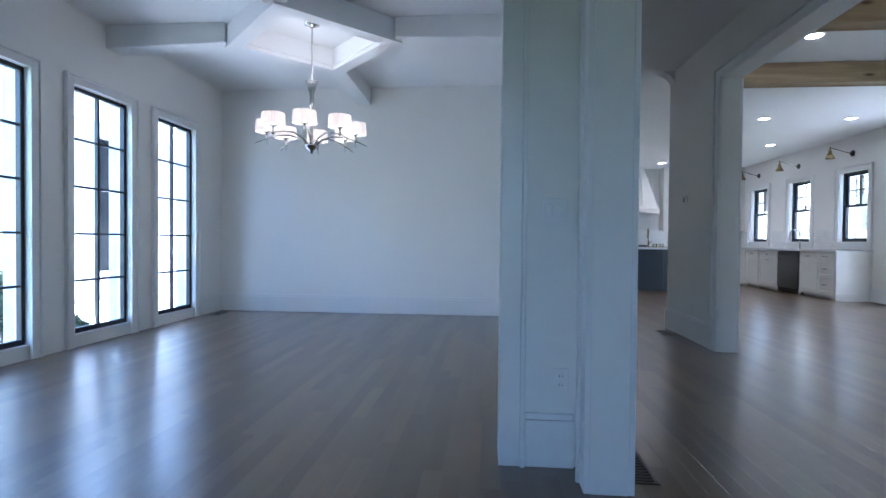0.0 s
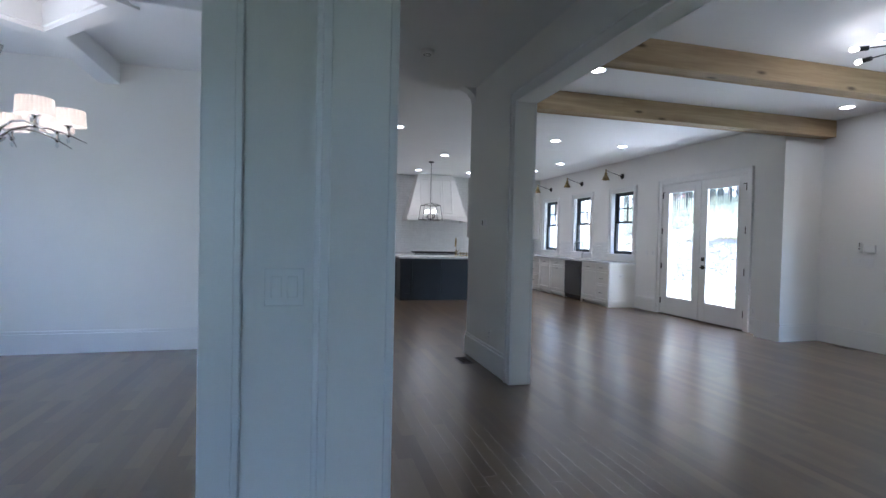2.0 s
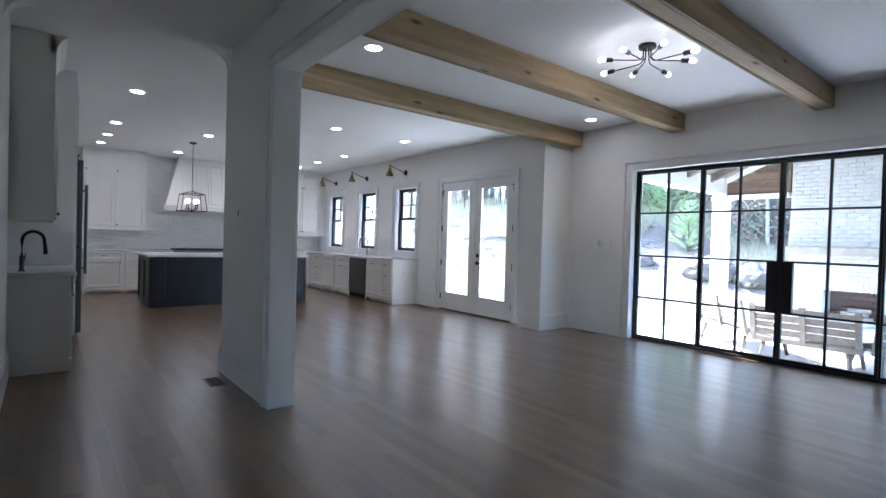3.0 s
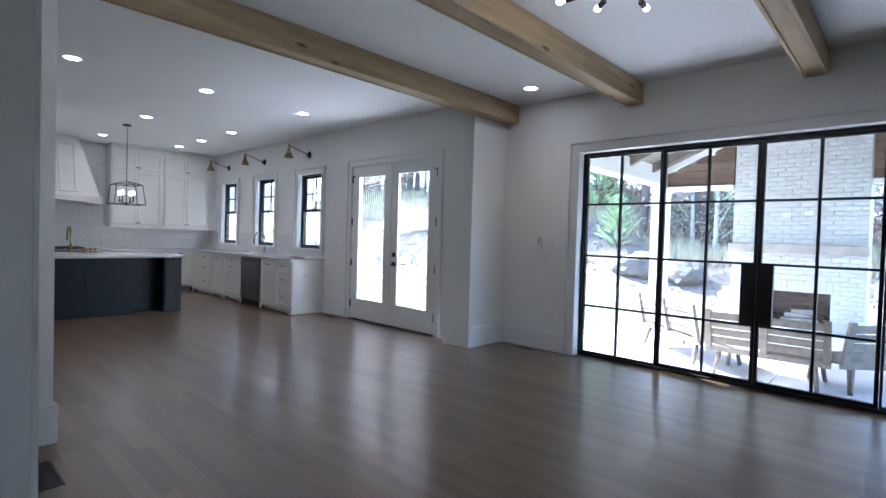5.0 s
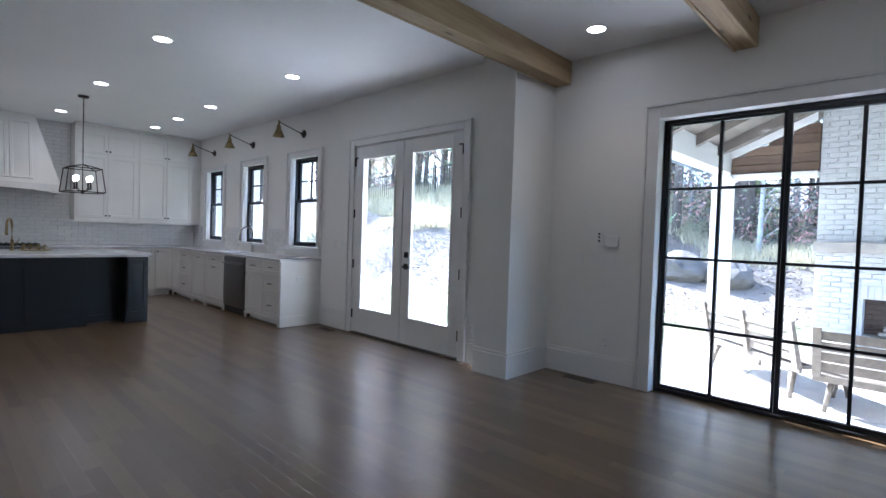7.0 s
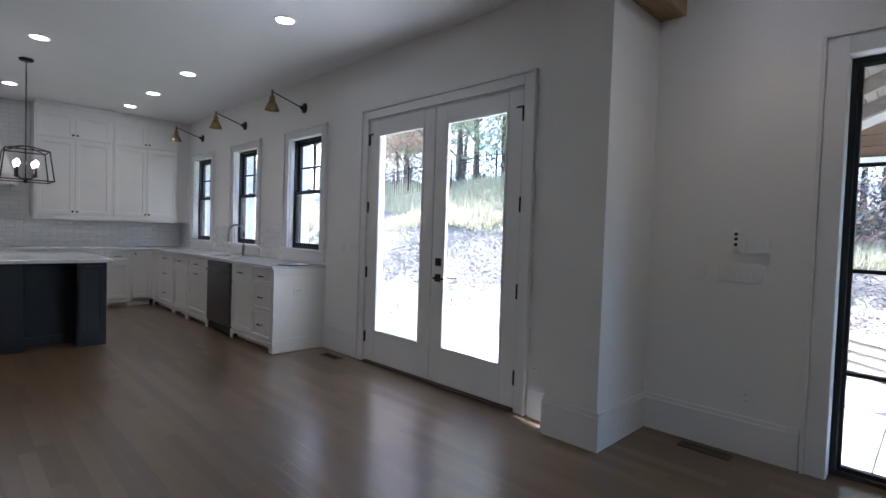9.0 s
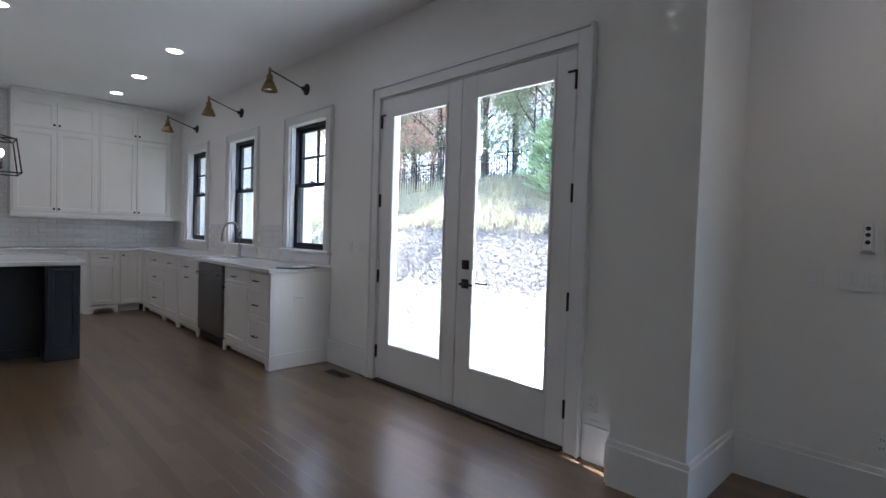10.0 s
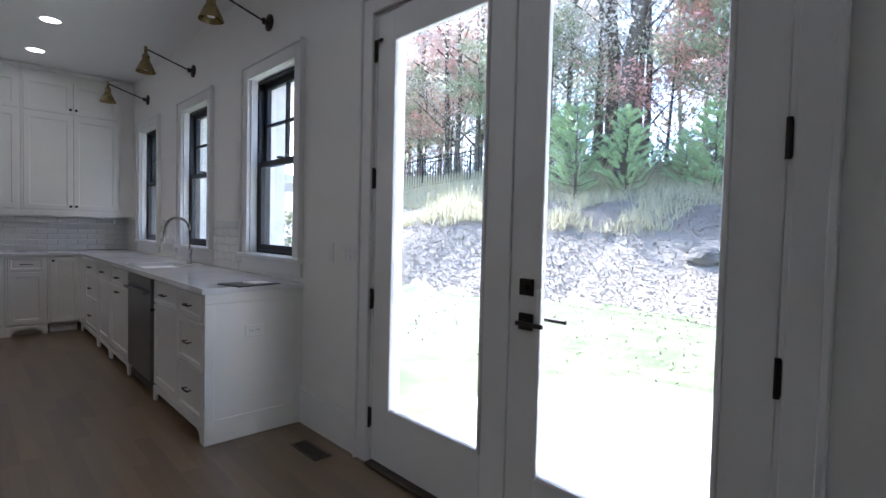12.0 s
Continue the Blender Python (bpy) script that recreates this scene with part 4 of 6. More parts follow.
for k in range(4):
    bm = bmesh.new()
    x = 0.05 + 0.075 * k
    turned(bm, [(0, 0.014), (0.02, 0.014), (0.02, 0.022), (0.009, 0.03), (0.009, 0.06), (0.02, 0.066), (0.016, 0.078), (0, 0.08)], 12, Matrix.Translation((x, 0.10 + 0.03 * (k % 2), 0)))
    part("valve", bm, BRASS, rack)
bm = bmesh.new()
rod(bm, (0.03, 0.13, 0.05), (0.30, 0.13, 0.05), 0.007, seg=8)
part("bar", bm, BRASS, rack)
# pantry side: wet bar and refrigerator
bar = thing("bar_cabinet", pose(1.32, 6.93, 0, 0, 0, 90), "white wet bar base cabinet with a quartz top", "cabinet")
bm = bmesh.new()
box(bm, 0.0, 1.15, 0.02, 0.61, 0.0, 0.87, 0.002)
part("body", bm, CABINET, bar)
for a, b in ((0.02, 0.57), (0.58, 1.13)):
    f = shaker("door", a, b, 0.12, 0.69, bar, y=0.02)
    knob(f, b - 0.05 if a < 0.5 else a + 0.05, 0.64, y=0.0)
    f = slab_front("drawer", a, b, 0.70, 0.86, bar, t=0.0)
    knob(f, (a + b) / 2, 0.78, y=0.0)
pbox("toe_valance", CABINET, bar, 0.0, 1.15, 0.005, 0.019, 0.0, 0.11)
bm = bmesh.new()
box(bm, 0.705, 1.345, 6.915, 8.085, 0.871, 0.905, 0.003)
tagged(ob_of("bar_worktop", bm, QUARTZ), "white quartz top of the wet bar", "worktop")
faucet(pose(0.95, 7.12, 0.905, 0, 0, 70), BLACK, "matt black gooseneck bar faucet", 0.17, 0.36)
bu = thing("wall_cabinet", pose(1.17, 6.93, 1.36, 0, 0, 90), "white wall cabinet above the wet bar", "cabinet")
bm = bmesh.new()
box(bm, 0.0, 1.15, 0.0, 0.46, 0.0, H - 1.362, 0.002)
part("body", bm, CABINET, bu)
bm = bmesh.new()
prism(bm, [(-0.02, H - 1.362), (0.04, H - 1.362), (0.04, H - 1.52), (0.0, H - 1.52), (-0.01, H - 1.46), (-0.04, H - 1.40), (-0.08, H - 1.375), (-0.08, H - 1.362)], 0.0, 1.15, "x")
part("crown", bm, CABINET, bu)
for a, b in ((0.02, 0.57), (0.58, 1.13)):
    f = shaker("door", a, b, 0.03, 1.0, bu)
    knob(f, b - 0.05 if a < 0.5 else a + 0.05, 0.08)
pan = thing("pantry_cabinet", pose(1.36, 8.09, 0, 0, 0, 90), "tall white pantry cabinet beside the refrigerator", "cabinet")
pbox("body", CABINET, pan, 0.0, 0.30, 0.0, 0.65, 0.0, H - 0.003)
f = shaker("door", 0.02, 0.28, 0.12, 2.2, pan)
knob(f, 0.06, 1.1)
shaker("door", 0.02, 0.28, 2.22, 2.88, pan)
fr = thing("refrigerator", pose(1.40, 8.40, 0, 0, 0, 90), "built-in stainless steel refrigerator with bar handles", "refrigerator")
pbox("body", STEEL, fr, 0.0, 1.06, 0.0, 0.68, 0.08, 2.12)
pbox("plinth", SLOT, fr, 0.02, 1.04, 0.04, 0.6, 0.0, 0.079)
for a, b, hx in ((0.005, 0.525, 0.46), (0.535, 1.055, 0.60)):
    dd = pbox("door", STEEL, fr, a, b, -0.05, -0.002, 0.10, 2.10, bevel=0.006)
    bm = bmesh.new()
    rod(bm, (hx, -0.11, 0.75), (hx, -0.11, 1.85), 0.014)
    for z in (0.82, 1.78):
        rod(bm, (hx, -0.05, z), (hx, -0.11, z), 0.009, seg=8)
    part("handle", bm, STEEL, dd)
fc = thing("wall_cabinet", pose(1.38, 8.40, 2.13, 0, 0, 90), "white cabinet above the refrigerator", "cabinet")
pbox("body", CABINET, fc, 0.0, 1.06, 0.0, 0.66, 0.0, H - 2.132)
for a, b in ((0.02, 0.525), (0.535, 1.04)):
    knob(shaker("door", a, b, 0.03, 0.72, fc), 0.48 if a < 0.5 else 0.58, 0.08)

# ---- lamps ----
def can_light(x, y, z=H):
    c = thing("recessed_light", pose(x, y, z), "lit round recessed ceiling light with a white rim", "ceiling light", "recessed lights")
    bm = bmesh.new()
    turned(bm, [(0.070, -0.002), (0.074, -0.007), (0.088, -0.006), (0.095, 0.0)], 24)
    part("trim_ring", bm, TRIM, c)
    bm = bmesh.new()
    turned(bm, [(0.0, -0.004), (0.071, -0.003)], 24)
    part("lens", bm, LAMP_DISC, c)
    return c


CANS = [(3.42, 5.25), (6.99, 5.45), (3.36, 8.50), (4.71, 8.60), (6.06, 8.65), (3.35, 10.80), (4.70, 10.83), (6.04, 10.90), (6.03, 12.20), (6.02, 13.30), (4.66, 13.18), (3.32, 13.22), (1.98, 8.50), (1.97, 10.80), (1.96, 12.08), (1.94, 13.15)]
first = can_light(*CANS[0])
for x, y in CANS[1:]:
    copy_thing(first, pose(x, y, H))
def spot_under(x, y, z, w):
    ld = bpy.data.lights.new("can_bulb", "SPOT")
    ld.energy, ld.color, ld.spot_size, ld.spot_blend, ld.shadow_soft_size = w, (1.0, 0.82, 0.60), radians(105), 0.9, 0.06
    new("can_bulb", ld).matrix_world = pose(x, y, z - 0.012)


for x, y in CANS:
    spot_under(x, y, H, CAN_WATTS)


def lantern(x, y):
    p = thing("lantern_pendant", pose(x, y, H), "open bronze lantern pendant with lit candle bulbs", "pendant lamp", "island lanterns")
    bm = bmesh.new()
    turned(bm, [(0.0, -0.025), (0.06, -0.025), (0.065, -0.012), (0.065, -0.001), (0, -0.001)], 20)
    part("canopy", bm, BRONZE, p)
    bm = bmesh.new()
    z = -0.03
    while z > -0.92:
        tube(bm, [(0, 0, z), (0.008, 0, z - 0.012), (0, 0, z - 0.03), (-0.008, 0, z - 0.018), (0, 0, z)], 0.0022, 5)
        z -= 0.026
    rod(bm, (0, 0, -0.025), (0, 0, -0.93), 0.0022, seg=6)
    part("chain", bm, BRONZE, p)
    zt, zm, zb = -0.94, -0.985, -1.305
    a, b = 0.185, 0.222
    for sx, sy in ((1, 1), (1, -1), (-1, -1), (-1, 1)):
        bm = bmesh.new()
        tube(bm, [(0, 0, zt + 0.01), (sx * a * 0.25, sy * a * 0.25, zt), (sx * a * 0.6, sy * a * 0.6, zt - 0.022), (sx * a, sy * a, zm), (sx * b, sy * b, zb)], 0.0065, 6)
        part("post", bm, BRONZE, p)
    for h, zz in ((a, zm), (b, zb)):
        bm = bmesh.new()
        for k in range(4):
            c = [(h, h), (h, -h), (-h, -h), (-h, h)]
            rod(bm, (*c[k], zz), (*c[(k + 1) % 4], zz), 0.0065, seg=6)
        part("frame", bm, BRONZE, p)
    bm = bmesh.new()
    rod(bm, (0, 0, zt), (0, 0, zb + 0.01), 0.006, seg=8)
    turned(bm, [(0.0, zb - 0.03), (0.012, zb - 0.02), (0.022, zb + 0.015), (0.008, zb + 0.03), (0, zb + 0.035)], 12)
    for k in range(4):
        q = math.pi / 2 * k + 0.785
        c, s = math.cos(q), math.sin(q)
        tube(bm, [(0, 0, zb + 0.03), (0.05 * c, 0.05 * s, zb + 0.02), (0.11 * c, 0.11 * s, zb + 0.045)], 0.005, 6)
        turned(bm, [(0.0, zb + 0.04), (0.022, zb + 0.045), (0.022, zb + 0.05), (0, zb + 0.05)], 10, Matrix.Translation((0.11 * c, 0.11 * s, 0)))
    part("stem", bm, BRONZE, p)
    for k in range(4):
        q = math.pi / 2 * k + 0.785
        c, s = 0.11 * math.cos(q), 0.11 * math.sin(q)
        bm = bmesh.new()
        turned(bm, [(0.012, zb + 0.05), (0.012, zb + 0.145), (0, zb + 0.145)], 10, Matrix.Translation((c, s, 0)))
        part("candle_sleeve", bm, BRONZE, p)
        bm = bmesh.new()
        turned(bm, [(0.010, zb + 0.145), (0.018, zb + 0.162), (0.025, zb + 0.186), (0.022, zb + 0.206), (0.010, zb + 0.220), (0, zb + 0.225)], 14, Matrix.Translation((c, s, 0)))
        part("bulb", bm, GLOBE, p, "glowing globe bulb")
    return p


lan = lantern(4.69, 11.75)
copy_thing(lan, pose(3.30, 11.75, H))


def sconce(y):
    """A swing-arm brass picture lamp above a window, arm reaching into the room."""
    s = thing("wall_sconce", pose(WX, y, 2.70), "aged brass swing-arm wall lamp with a cone shade", "wall lamp", "kitchen wall lamps")
    bm = bmesh.new()
    turned(bm, [(0, 0), (0.058, 0), (0.058, 0.012), (0.03, 0.022), (0.014, 0.03), (0.014, 0.05), (0, 0.05)], 20, Matrix.Rotation(-math.pi / 2, 4, "Y"))
    part("backplate", bm, BRONZE, s)
    bm = bmesh.new()
    rod(bm, (-0.045, 0, 0.0), (-0.40, 0.0, 0.105), 0.007, seg=8)
    rod(bm, (-0.045, 0, -0.02), (-0.045, 0, 0.02), 0.012, seg=10)
    part("arm", bm, BRONZE, s)
    bm = bmesh.new()
    rod(bm, (-0.40, 0, 0.085), (-0.40, 0, 0.125), 0.013, seg=10)
    part("knuckle", bm, BRASS, s)
    bm = bmesh.new()
    turned(bm, [(0.080, -0.10), (0.078, -0.092), (0.045, -0.02), (0.030, 0.005), (0.030, 0.045), (0.012, 0.065), (0.012, 0.09), (0, 0.092)], 24, Matrix.Translation((-0.40, 0, 0)))
    part("shade", bm, BRASS, s)
    bm = bmesh.new()
    turned(bm, [(0, -0.085), (0.022, -0.08), (0.028, -0.065), (0.014, -0.03), (0, -0.025)], 12, Matrix.Translation((-0.40, 0, 0)))
    part("bulb", bm, PLASTIC, s, "unlit frosted bulb")
    return s


sc = sconce(10.05)
for y in (11.67, 13.27):
    copy_thing(sc, pose(WX, y, 2.70))

# flush ceiling lamp with eight bulbs
sp = thing("sputnik_ceiling_lamp", pose(5.14, 3.58, H), "black eight-arm flush ceiling lamp with bare bulbs", "ceiling lamp")
bm = bmesh.new()
turned(bm, [(0, -0.03), (0.068, -0.03), (0.072, -0.022), (0.072, -0.001), (0, -0.001)], 24)
part("canopy", bm, BLACK, sp)
for k in range(8):
    q = math.pi / 4 * k + 0.06
    c, s = math.cos(q), math.sin(q)
    ln = 0.29 if k % 2 else 0.31
    dz = -0.13 if k % 2 else -0.15
    bm = bmesh.new()
    tube(bm, [(0.03 * c, 0.03 * s, -0.03), (0.035 * c, 0.035 * s, dz + 0.03), (0.06 * c, 0.06 * s, dz + 0.005), (0.10 * c, 0.10 * s, dz), (ln * c, ln * s, dz)], 0.005, 6)
    arm = part("arm", bm, BLACK, sp)
    bm = bmesh.new()
    rod(bm, (ln * c, ln * s, dz), ((ln + 0.06) * c, (ln + 0.06) * s, dz), 0.019, seg=12)
    part("socket", bm, BLACK, arm)
    bm = bmesh.new()
    turned(bm, [(0.010, 0), (0.012, 0.01), (0.021, 0.034), (0.020, 0.048), (0.011, 0.062), (0, 0.065)], 12, Matrix.Translation(((ln + 0.06) * c, (ln + 0.06) * s, dz)) @ Vector((c, s, 0)).to_track_quat("Z", "Y").to_matrix().to_4x4())
    part("bulb", bm, BULB, arm, "lit frosted bulb")
sl = bpy.data.lights.new("sputnik_bulbs", "POINT")
sl.energy, sl.color, sl.shadow_soft_size = 0.28, (1.0, 0.92, 0.82), 0.2
new("sputnik_bulbs", sl).location = (5.14, 3.58, H - 0.26)
# dining chandelier
ch = thing("chandelier", pose(CX, CY, DH), "polished nickel chandelier with eight lit pleated shades", "chandelier")
bm = bmesh.new()
turned(bm, [(0, -0.035), (0.03, -0.035), (0.035, -0.02), (0.075, -0.012), (0.078, -0.001), (0, -0.001)], 24)
part("canopy", bm, CHROME, ch)
bm = bmesh.new()
z = -0.03
while z > -0.52:
    tube(bm, [(0, 0, z), (0.009, 0, z - 0.013), (0, 0, z - 0.034), (-0.009, 0, z - 0.02), (0, 0, z)], 0.0022, 5)
    z -= 0.03
rod(bm, (0, 0, -0.03), (0, 0, -0.53), 0.002, seg=6)
part("chain", bm, CHROME, ch)
bm = bmesh.new()
turned(bm, [(0.0, -1.26), (0.012, -1.255), (0.02, -1.23), (0.07, -1.19), (0.075, -1.175), (0.02, -1.16), (0.014, -1.12), (0.014, -0.80), (0.02, -0.795), (0.022, -0.70), (0.022, -0.69), (0.028, -0.66), (0.06, -0.56), (0.05, -0.555), (0.0, -0.60)], 20)
part("column", bm, CHROME, ch)
for zz in (-0.87, -0.95, -1.03, -1.10):
    bm = bmesh.new()
    turned(bm, [(0.014, zz - 0.03), (0.030, zz - 0.012), (0.032, zz), (0.030, zz + 0.012), (0.014, zz + 0.03)], 14)
    part("crystal", bm, CRYSTAL, ch, "clear faceted crystal bead")
for k in range(8):
    q = math.pi / 4 * k + 0.2
    c, s = math.cos(q), math.sin(q)
    R = 0.42
    hz = -1.10
    bm = bmesh.new()
    tube(bm, [(0.03 * c, 0.03 * s, -1.19), (0.10 * c, 0.10 * s, -1.12), (0.20 * c, 0.20 * s, hz + 0.015), (0.31 * c, 0.31 * s, hz + 0.01), (R * c, R * s, hz - 0.02), ((R + 0.11) * c, (R + 0.11) * s, hz - 0.07)], [0.009, 0.009, 0.008, 0.007, 0.006, 0.003], 6)
    arm = part("arm", bm, CHROME, ch)
    bm = bmesh.new()
    turned(bm, [(0, hz - 0.045), (0.014, hz - 0.03), (0.018, hz - 0.015), (0.008, hz), (0.012, hz + 0.03), (0.034, hz + 0.045), (0.010, hz + 0.05), (0.01, hz + 0.10)], 12, Matrix.Translation((R * c, R * s, 0)))
    part("cup", bm, CHROME, arm)
    bm = bmesh.new()
    seg = 56
    rings = []
    for r, zz in ((0.106, hz + 0.040), (0.100, hz + 0.15)):
        rings.append([bm.verts.new((R * c + (r + (0.0015 if i % 2 else 0)) * math.cos(2 * math.pi * i / seg), R * s + (r + (0.0015 if i % 2 else 0)) * math.sin(2 * math.pi * i / seg), zz)) for i in range(seg)])
    for i in range(seg):
        bm.faces.new((rings[0][i], rings[0][(i + 1) % seg], rings[1][(i + 1) % seg], rings[1][i]))
    bmesh.ops.solidify(bm, geom=bm.faces[:], thickness=0.002)
    part("shade", bm, SHADE, arm, "lit white pleated drum shade")
    bm = bmesh.new()
    turned(bm, [(0.010, hz + 0.055), (0.022, hz + 0.08), (0.018, hz + 0.115), (0, hz + 0.125)], 10, Matrix.Translation((R * c, R * s, 0)))
    part("bulb", bm, BULB, arm)
    bm = bmesh.new()
    turned(bm, [(0, hz - 0.085), (0.011, hz - 0.072), (0.013, hz - 0.06), (0.004, hz - 0.047)], 10, Matrix.Translation((R * c, R * s, 0)))
    part("crystal_drop", bm, CRYSTAL, arm)
cl = bpy.data.lights.new("chandelier_bulbs", "POINT")
cl.energy, cl.color, cl.shadow_soft_size = 0.4, (1.0, 0.86, 0.70), 0.12
new("chandelier_bulbs", cl).location = (CX, CY, DH - 0.50)

# smoke detector in the hall
sm = thing("smoke_detector", pose(1.66, 5.2, H - 0.035), "round white smoke detector on the hall ceiling", "smoke detector")
bm = bmesh.new()
turned(bm, [(0, -0.035), (0.045, -0.035), (0.06, -0.028), (0.065, -0.001), (0, -0.001)], 24)
part("body", bm, PLASTIC, sm)
bm = bmesh.new()
turned(bm, [(0.03, -0.036), (0.032, -0.039), (0.034, -0.036)], 20)
part("grille", bm, SLOT, sm)


# ---- plates, outlets, vents ----
def plate(name, m, w, h, label, kind="outlet"):
    """Wall plate in the local xz plane, facing -y."""
    p = thing(name, m, label, "outlet" if kind == "outlet" else "switch")
    pbox("cover", PLASTIC, p, -w / 2, w / 2, -0.006, 0.0, -h / 2, h / 2, bevel=0.002)
    if kind == "outlet":
        wide = w > h
        for s in (-1, 1):
            x, z = (s * 0.02, 0) if wide else (0, s * 0.02)
            body = pbox("receptacle", PLASTIC, p, x - 0.015, x + 0.015, -0.009, -0.0062, z - 0.015, z + 0.015, bevel=0.002)
            for q in (-1, 1):
                pbox("slot", SLOT, body, x + q * 0.006 - 0.0012, x + q * 0.006 + 0.0012, -0.0096, -0.0091, z - 0.002, z + 0.008, bevel=0)
    else:
        n = {0.07: 1, 0.115: 2, 0.16: 3, 0.25: 5}.get(w, 1)
        for k in range(n):
            x = (k - (n - 1) / 2) * 0.046
            pbox("rocker", PLASTIC, p, x - 0.016, x + 0.016, -0.011, -0.0062, -0.033, 0.033, bevel=0.002)
    return p


F_GARDEN = -90
plate("wall_switch", pose(WX, 9.19, 1.115, 0, 0, F_GARDEN), 0.07, 0.115, "white single rocker switch beside the garden doors", "switch")
plate("wall_switch", pose(WX, 8.98, 1.115, 0, 0, F_GARDEN), 0.16, 0.115, "white triple rocker switch beside the garden doors", "switch")
plate("outlet", pose(WX, 6.73, 0.335, 0, 0, F_GARDEN), 0.07, 0.115, "white duplex outlet beside the garden doors")
plate("outlet", pose(6.725, 9.514, 0.635), 0.115, 0.07, "white horizontal outlet on the cabinet end panel")
plate("wall_switch", pose(SX, 5.81, 1.115, 0, 0, F_GARDEN), 0.07, 0.115, "white single rocker switch near the porch doors", "switch")
plate("wall_switch", pose(SX, 5.585, 1.115, 0, 0, F_GARDEN), 0.25, 0.115, "white wide bank of five rocker switches", "switch")
plate("outlet", pose(SX, 5.52, 0.35, 0, 0, F_GARDEN), 0.07, 0.115, "white duplex outlet above the baseboard")
kp = thing("remote_holder", pose(SX, 5.61, 1.31, 0, 0, F_GARDEN), "white fan remote in a wall cradle", "remote control")
pbox("cradle", PLASTIC, kp, -0.028, 0.028, -0.02, 0.0, -0.07, 0.05)
rm = pbox("remote", PLASTIC, kp, -0.02, 0.02, -0.032, -0.021, -0.06, 0.075, bevel=0.005)
for z in (0.045, 0.015, -0.02):
    bm = bmesh.new()
    rod(bm, (0, -0.032, z), (0, -0.0345, z), 0.010, seg=12)
    part("button", bm, SLOT, rm)
tp = thing("thermostat", pose(SX, 5.49, 1.285, 0, 0, F_GARDEN), "white wall thermostat beside the porch doors", "thermostat")
pbox("body", PLASTIC, tp, -0.06, 0.06, -0.024, 0.0, -0.045, 0.055, bevel=0.006)
pbox("lower_edge", TRIM, tp, -0.058, 0.058, -0.027, -0.0245, -0.044, -0.03)
th = thing("thermostat", pose(2.433, 5.72, 1.475, 0, 0, -90), "small white thermostat with a dark screen", "thermostat")
pbox("body", PLASTIC, th, -0.05, 0.05, -0.022, 0.0, -0.04, 0.04, bevel=0.004)
pbox("screen", SLOT, th, -0.02, 0.005, -0.0235, -0.0225, -0.025, 0.025, bevel=0)
plate("outlet", pose(2.433, 5.50, 0.34, 0, 0, -90), 0.07, 0.115, "white duplex outlet above the baseboard")
plate("wall_switch", pose(0.588, 2.36, 1.145), 0.115, 0.115, "white double rocker switch on the foyer wall", "switch")
plate("outlet", pose(0.625, 2.36, 0.385), 0.07, 0.115, "white duplex outlet on the foyer wall")
plate("outlet", pose(-0.44, 6.90, 0.37), 0.07, 0.115, "white duplex outlet on the dining room wall")
plate("outlet", pose(5.25, KX - 0.012, 1.12), 0.07, 0.115, "white outlet in the tiled backsplash")


def floor_vent(x0, x1, y0, y1, dark=True):
    v = thing("floor_vent", pose((x0 + x1) / 2, (y0 + y1) / 2, 0), "brown metal floor vent set in the oak boards", "floor vent", "floor vents")
    w, d = (x1 - x0) / 2, (y1 - y0) / 2
    bm = bmesh.new()
    for a in ((-w, w, -d, -d + 0.018), (-w, w, d - 0.018, d), (-w, -w + 0.018, -d + 0.018, d - 0.018), (w - 0.018, w, -d + 0.018, d - 0.018)):
        box(bm, *a, 0.0005, 0.006, 0.002)
    part("frame", bm, VENT, v)
    # thin dark sheet painted in for the shade between the slats
    pbox("dark_backing", SLOT, v, -w + 0.018, w - 0.018, -d + 0.018, d - 0.018, 0.0003, 0.0012, bevel=0)
    n = 12
    for k in range(n):
        bm = bmesh.new()
        if d > w:
            y = -d + 0.018 + (k + 0.5) * (2 * d - 0.036) / n
            box(bm, -w + 0.018, w - 0.018, y - 0.004, y + 0.004, 0.0013, 0.0045)
        else:
            x = -w + 0.018 + (k + 0.5) * (2 * w - 0.036) / n
            box(bm, x - 0.004, x + 0.004, -d + 0.018, d - 0.018, 0.0013, 0.0045)
        part("slat", bm, VENT, v)


floor_vent(0.90, 1.02, 2.22, 2.59)
floor_vent(2.22, 2.36, 5.74, 6.02)
floor_vent(2.67, 2.80, 5.40, 5.78)
floor_vent(7.36, 7.46, 5.55, 5.85)
floor_vent(6.82, 6.93, 8.95, 9.23)
floor_vent(-3.36, -3.24, 6.42, 6.72)


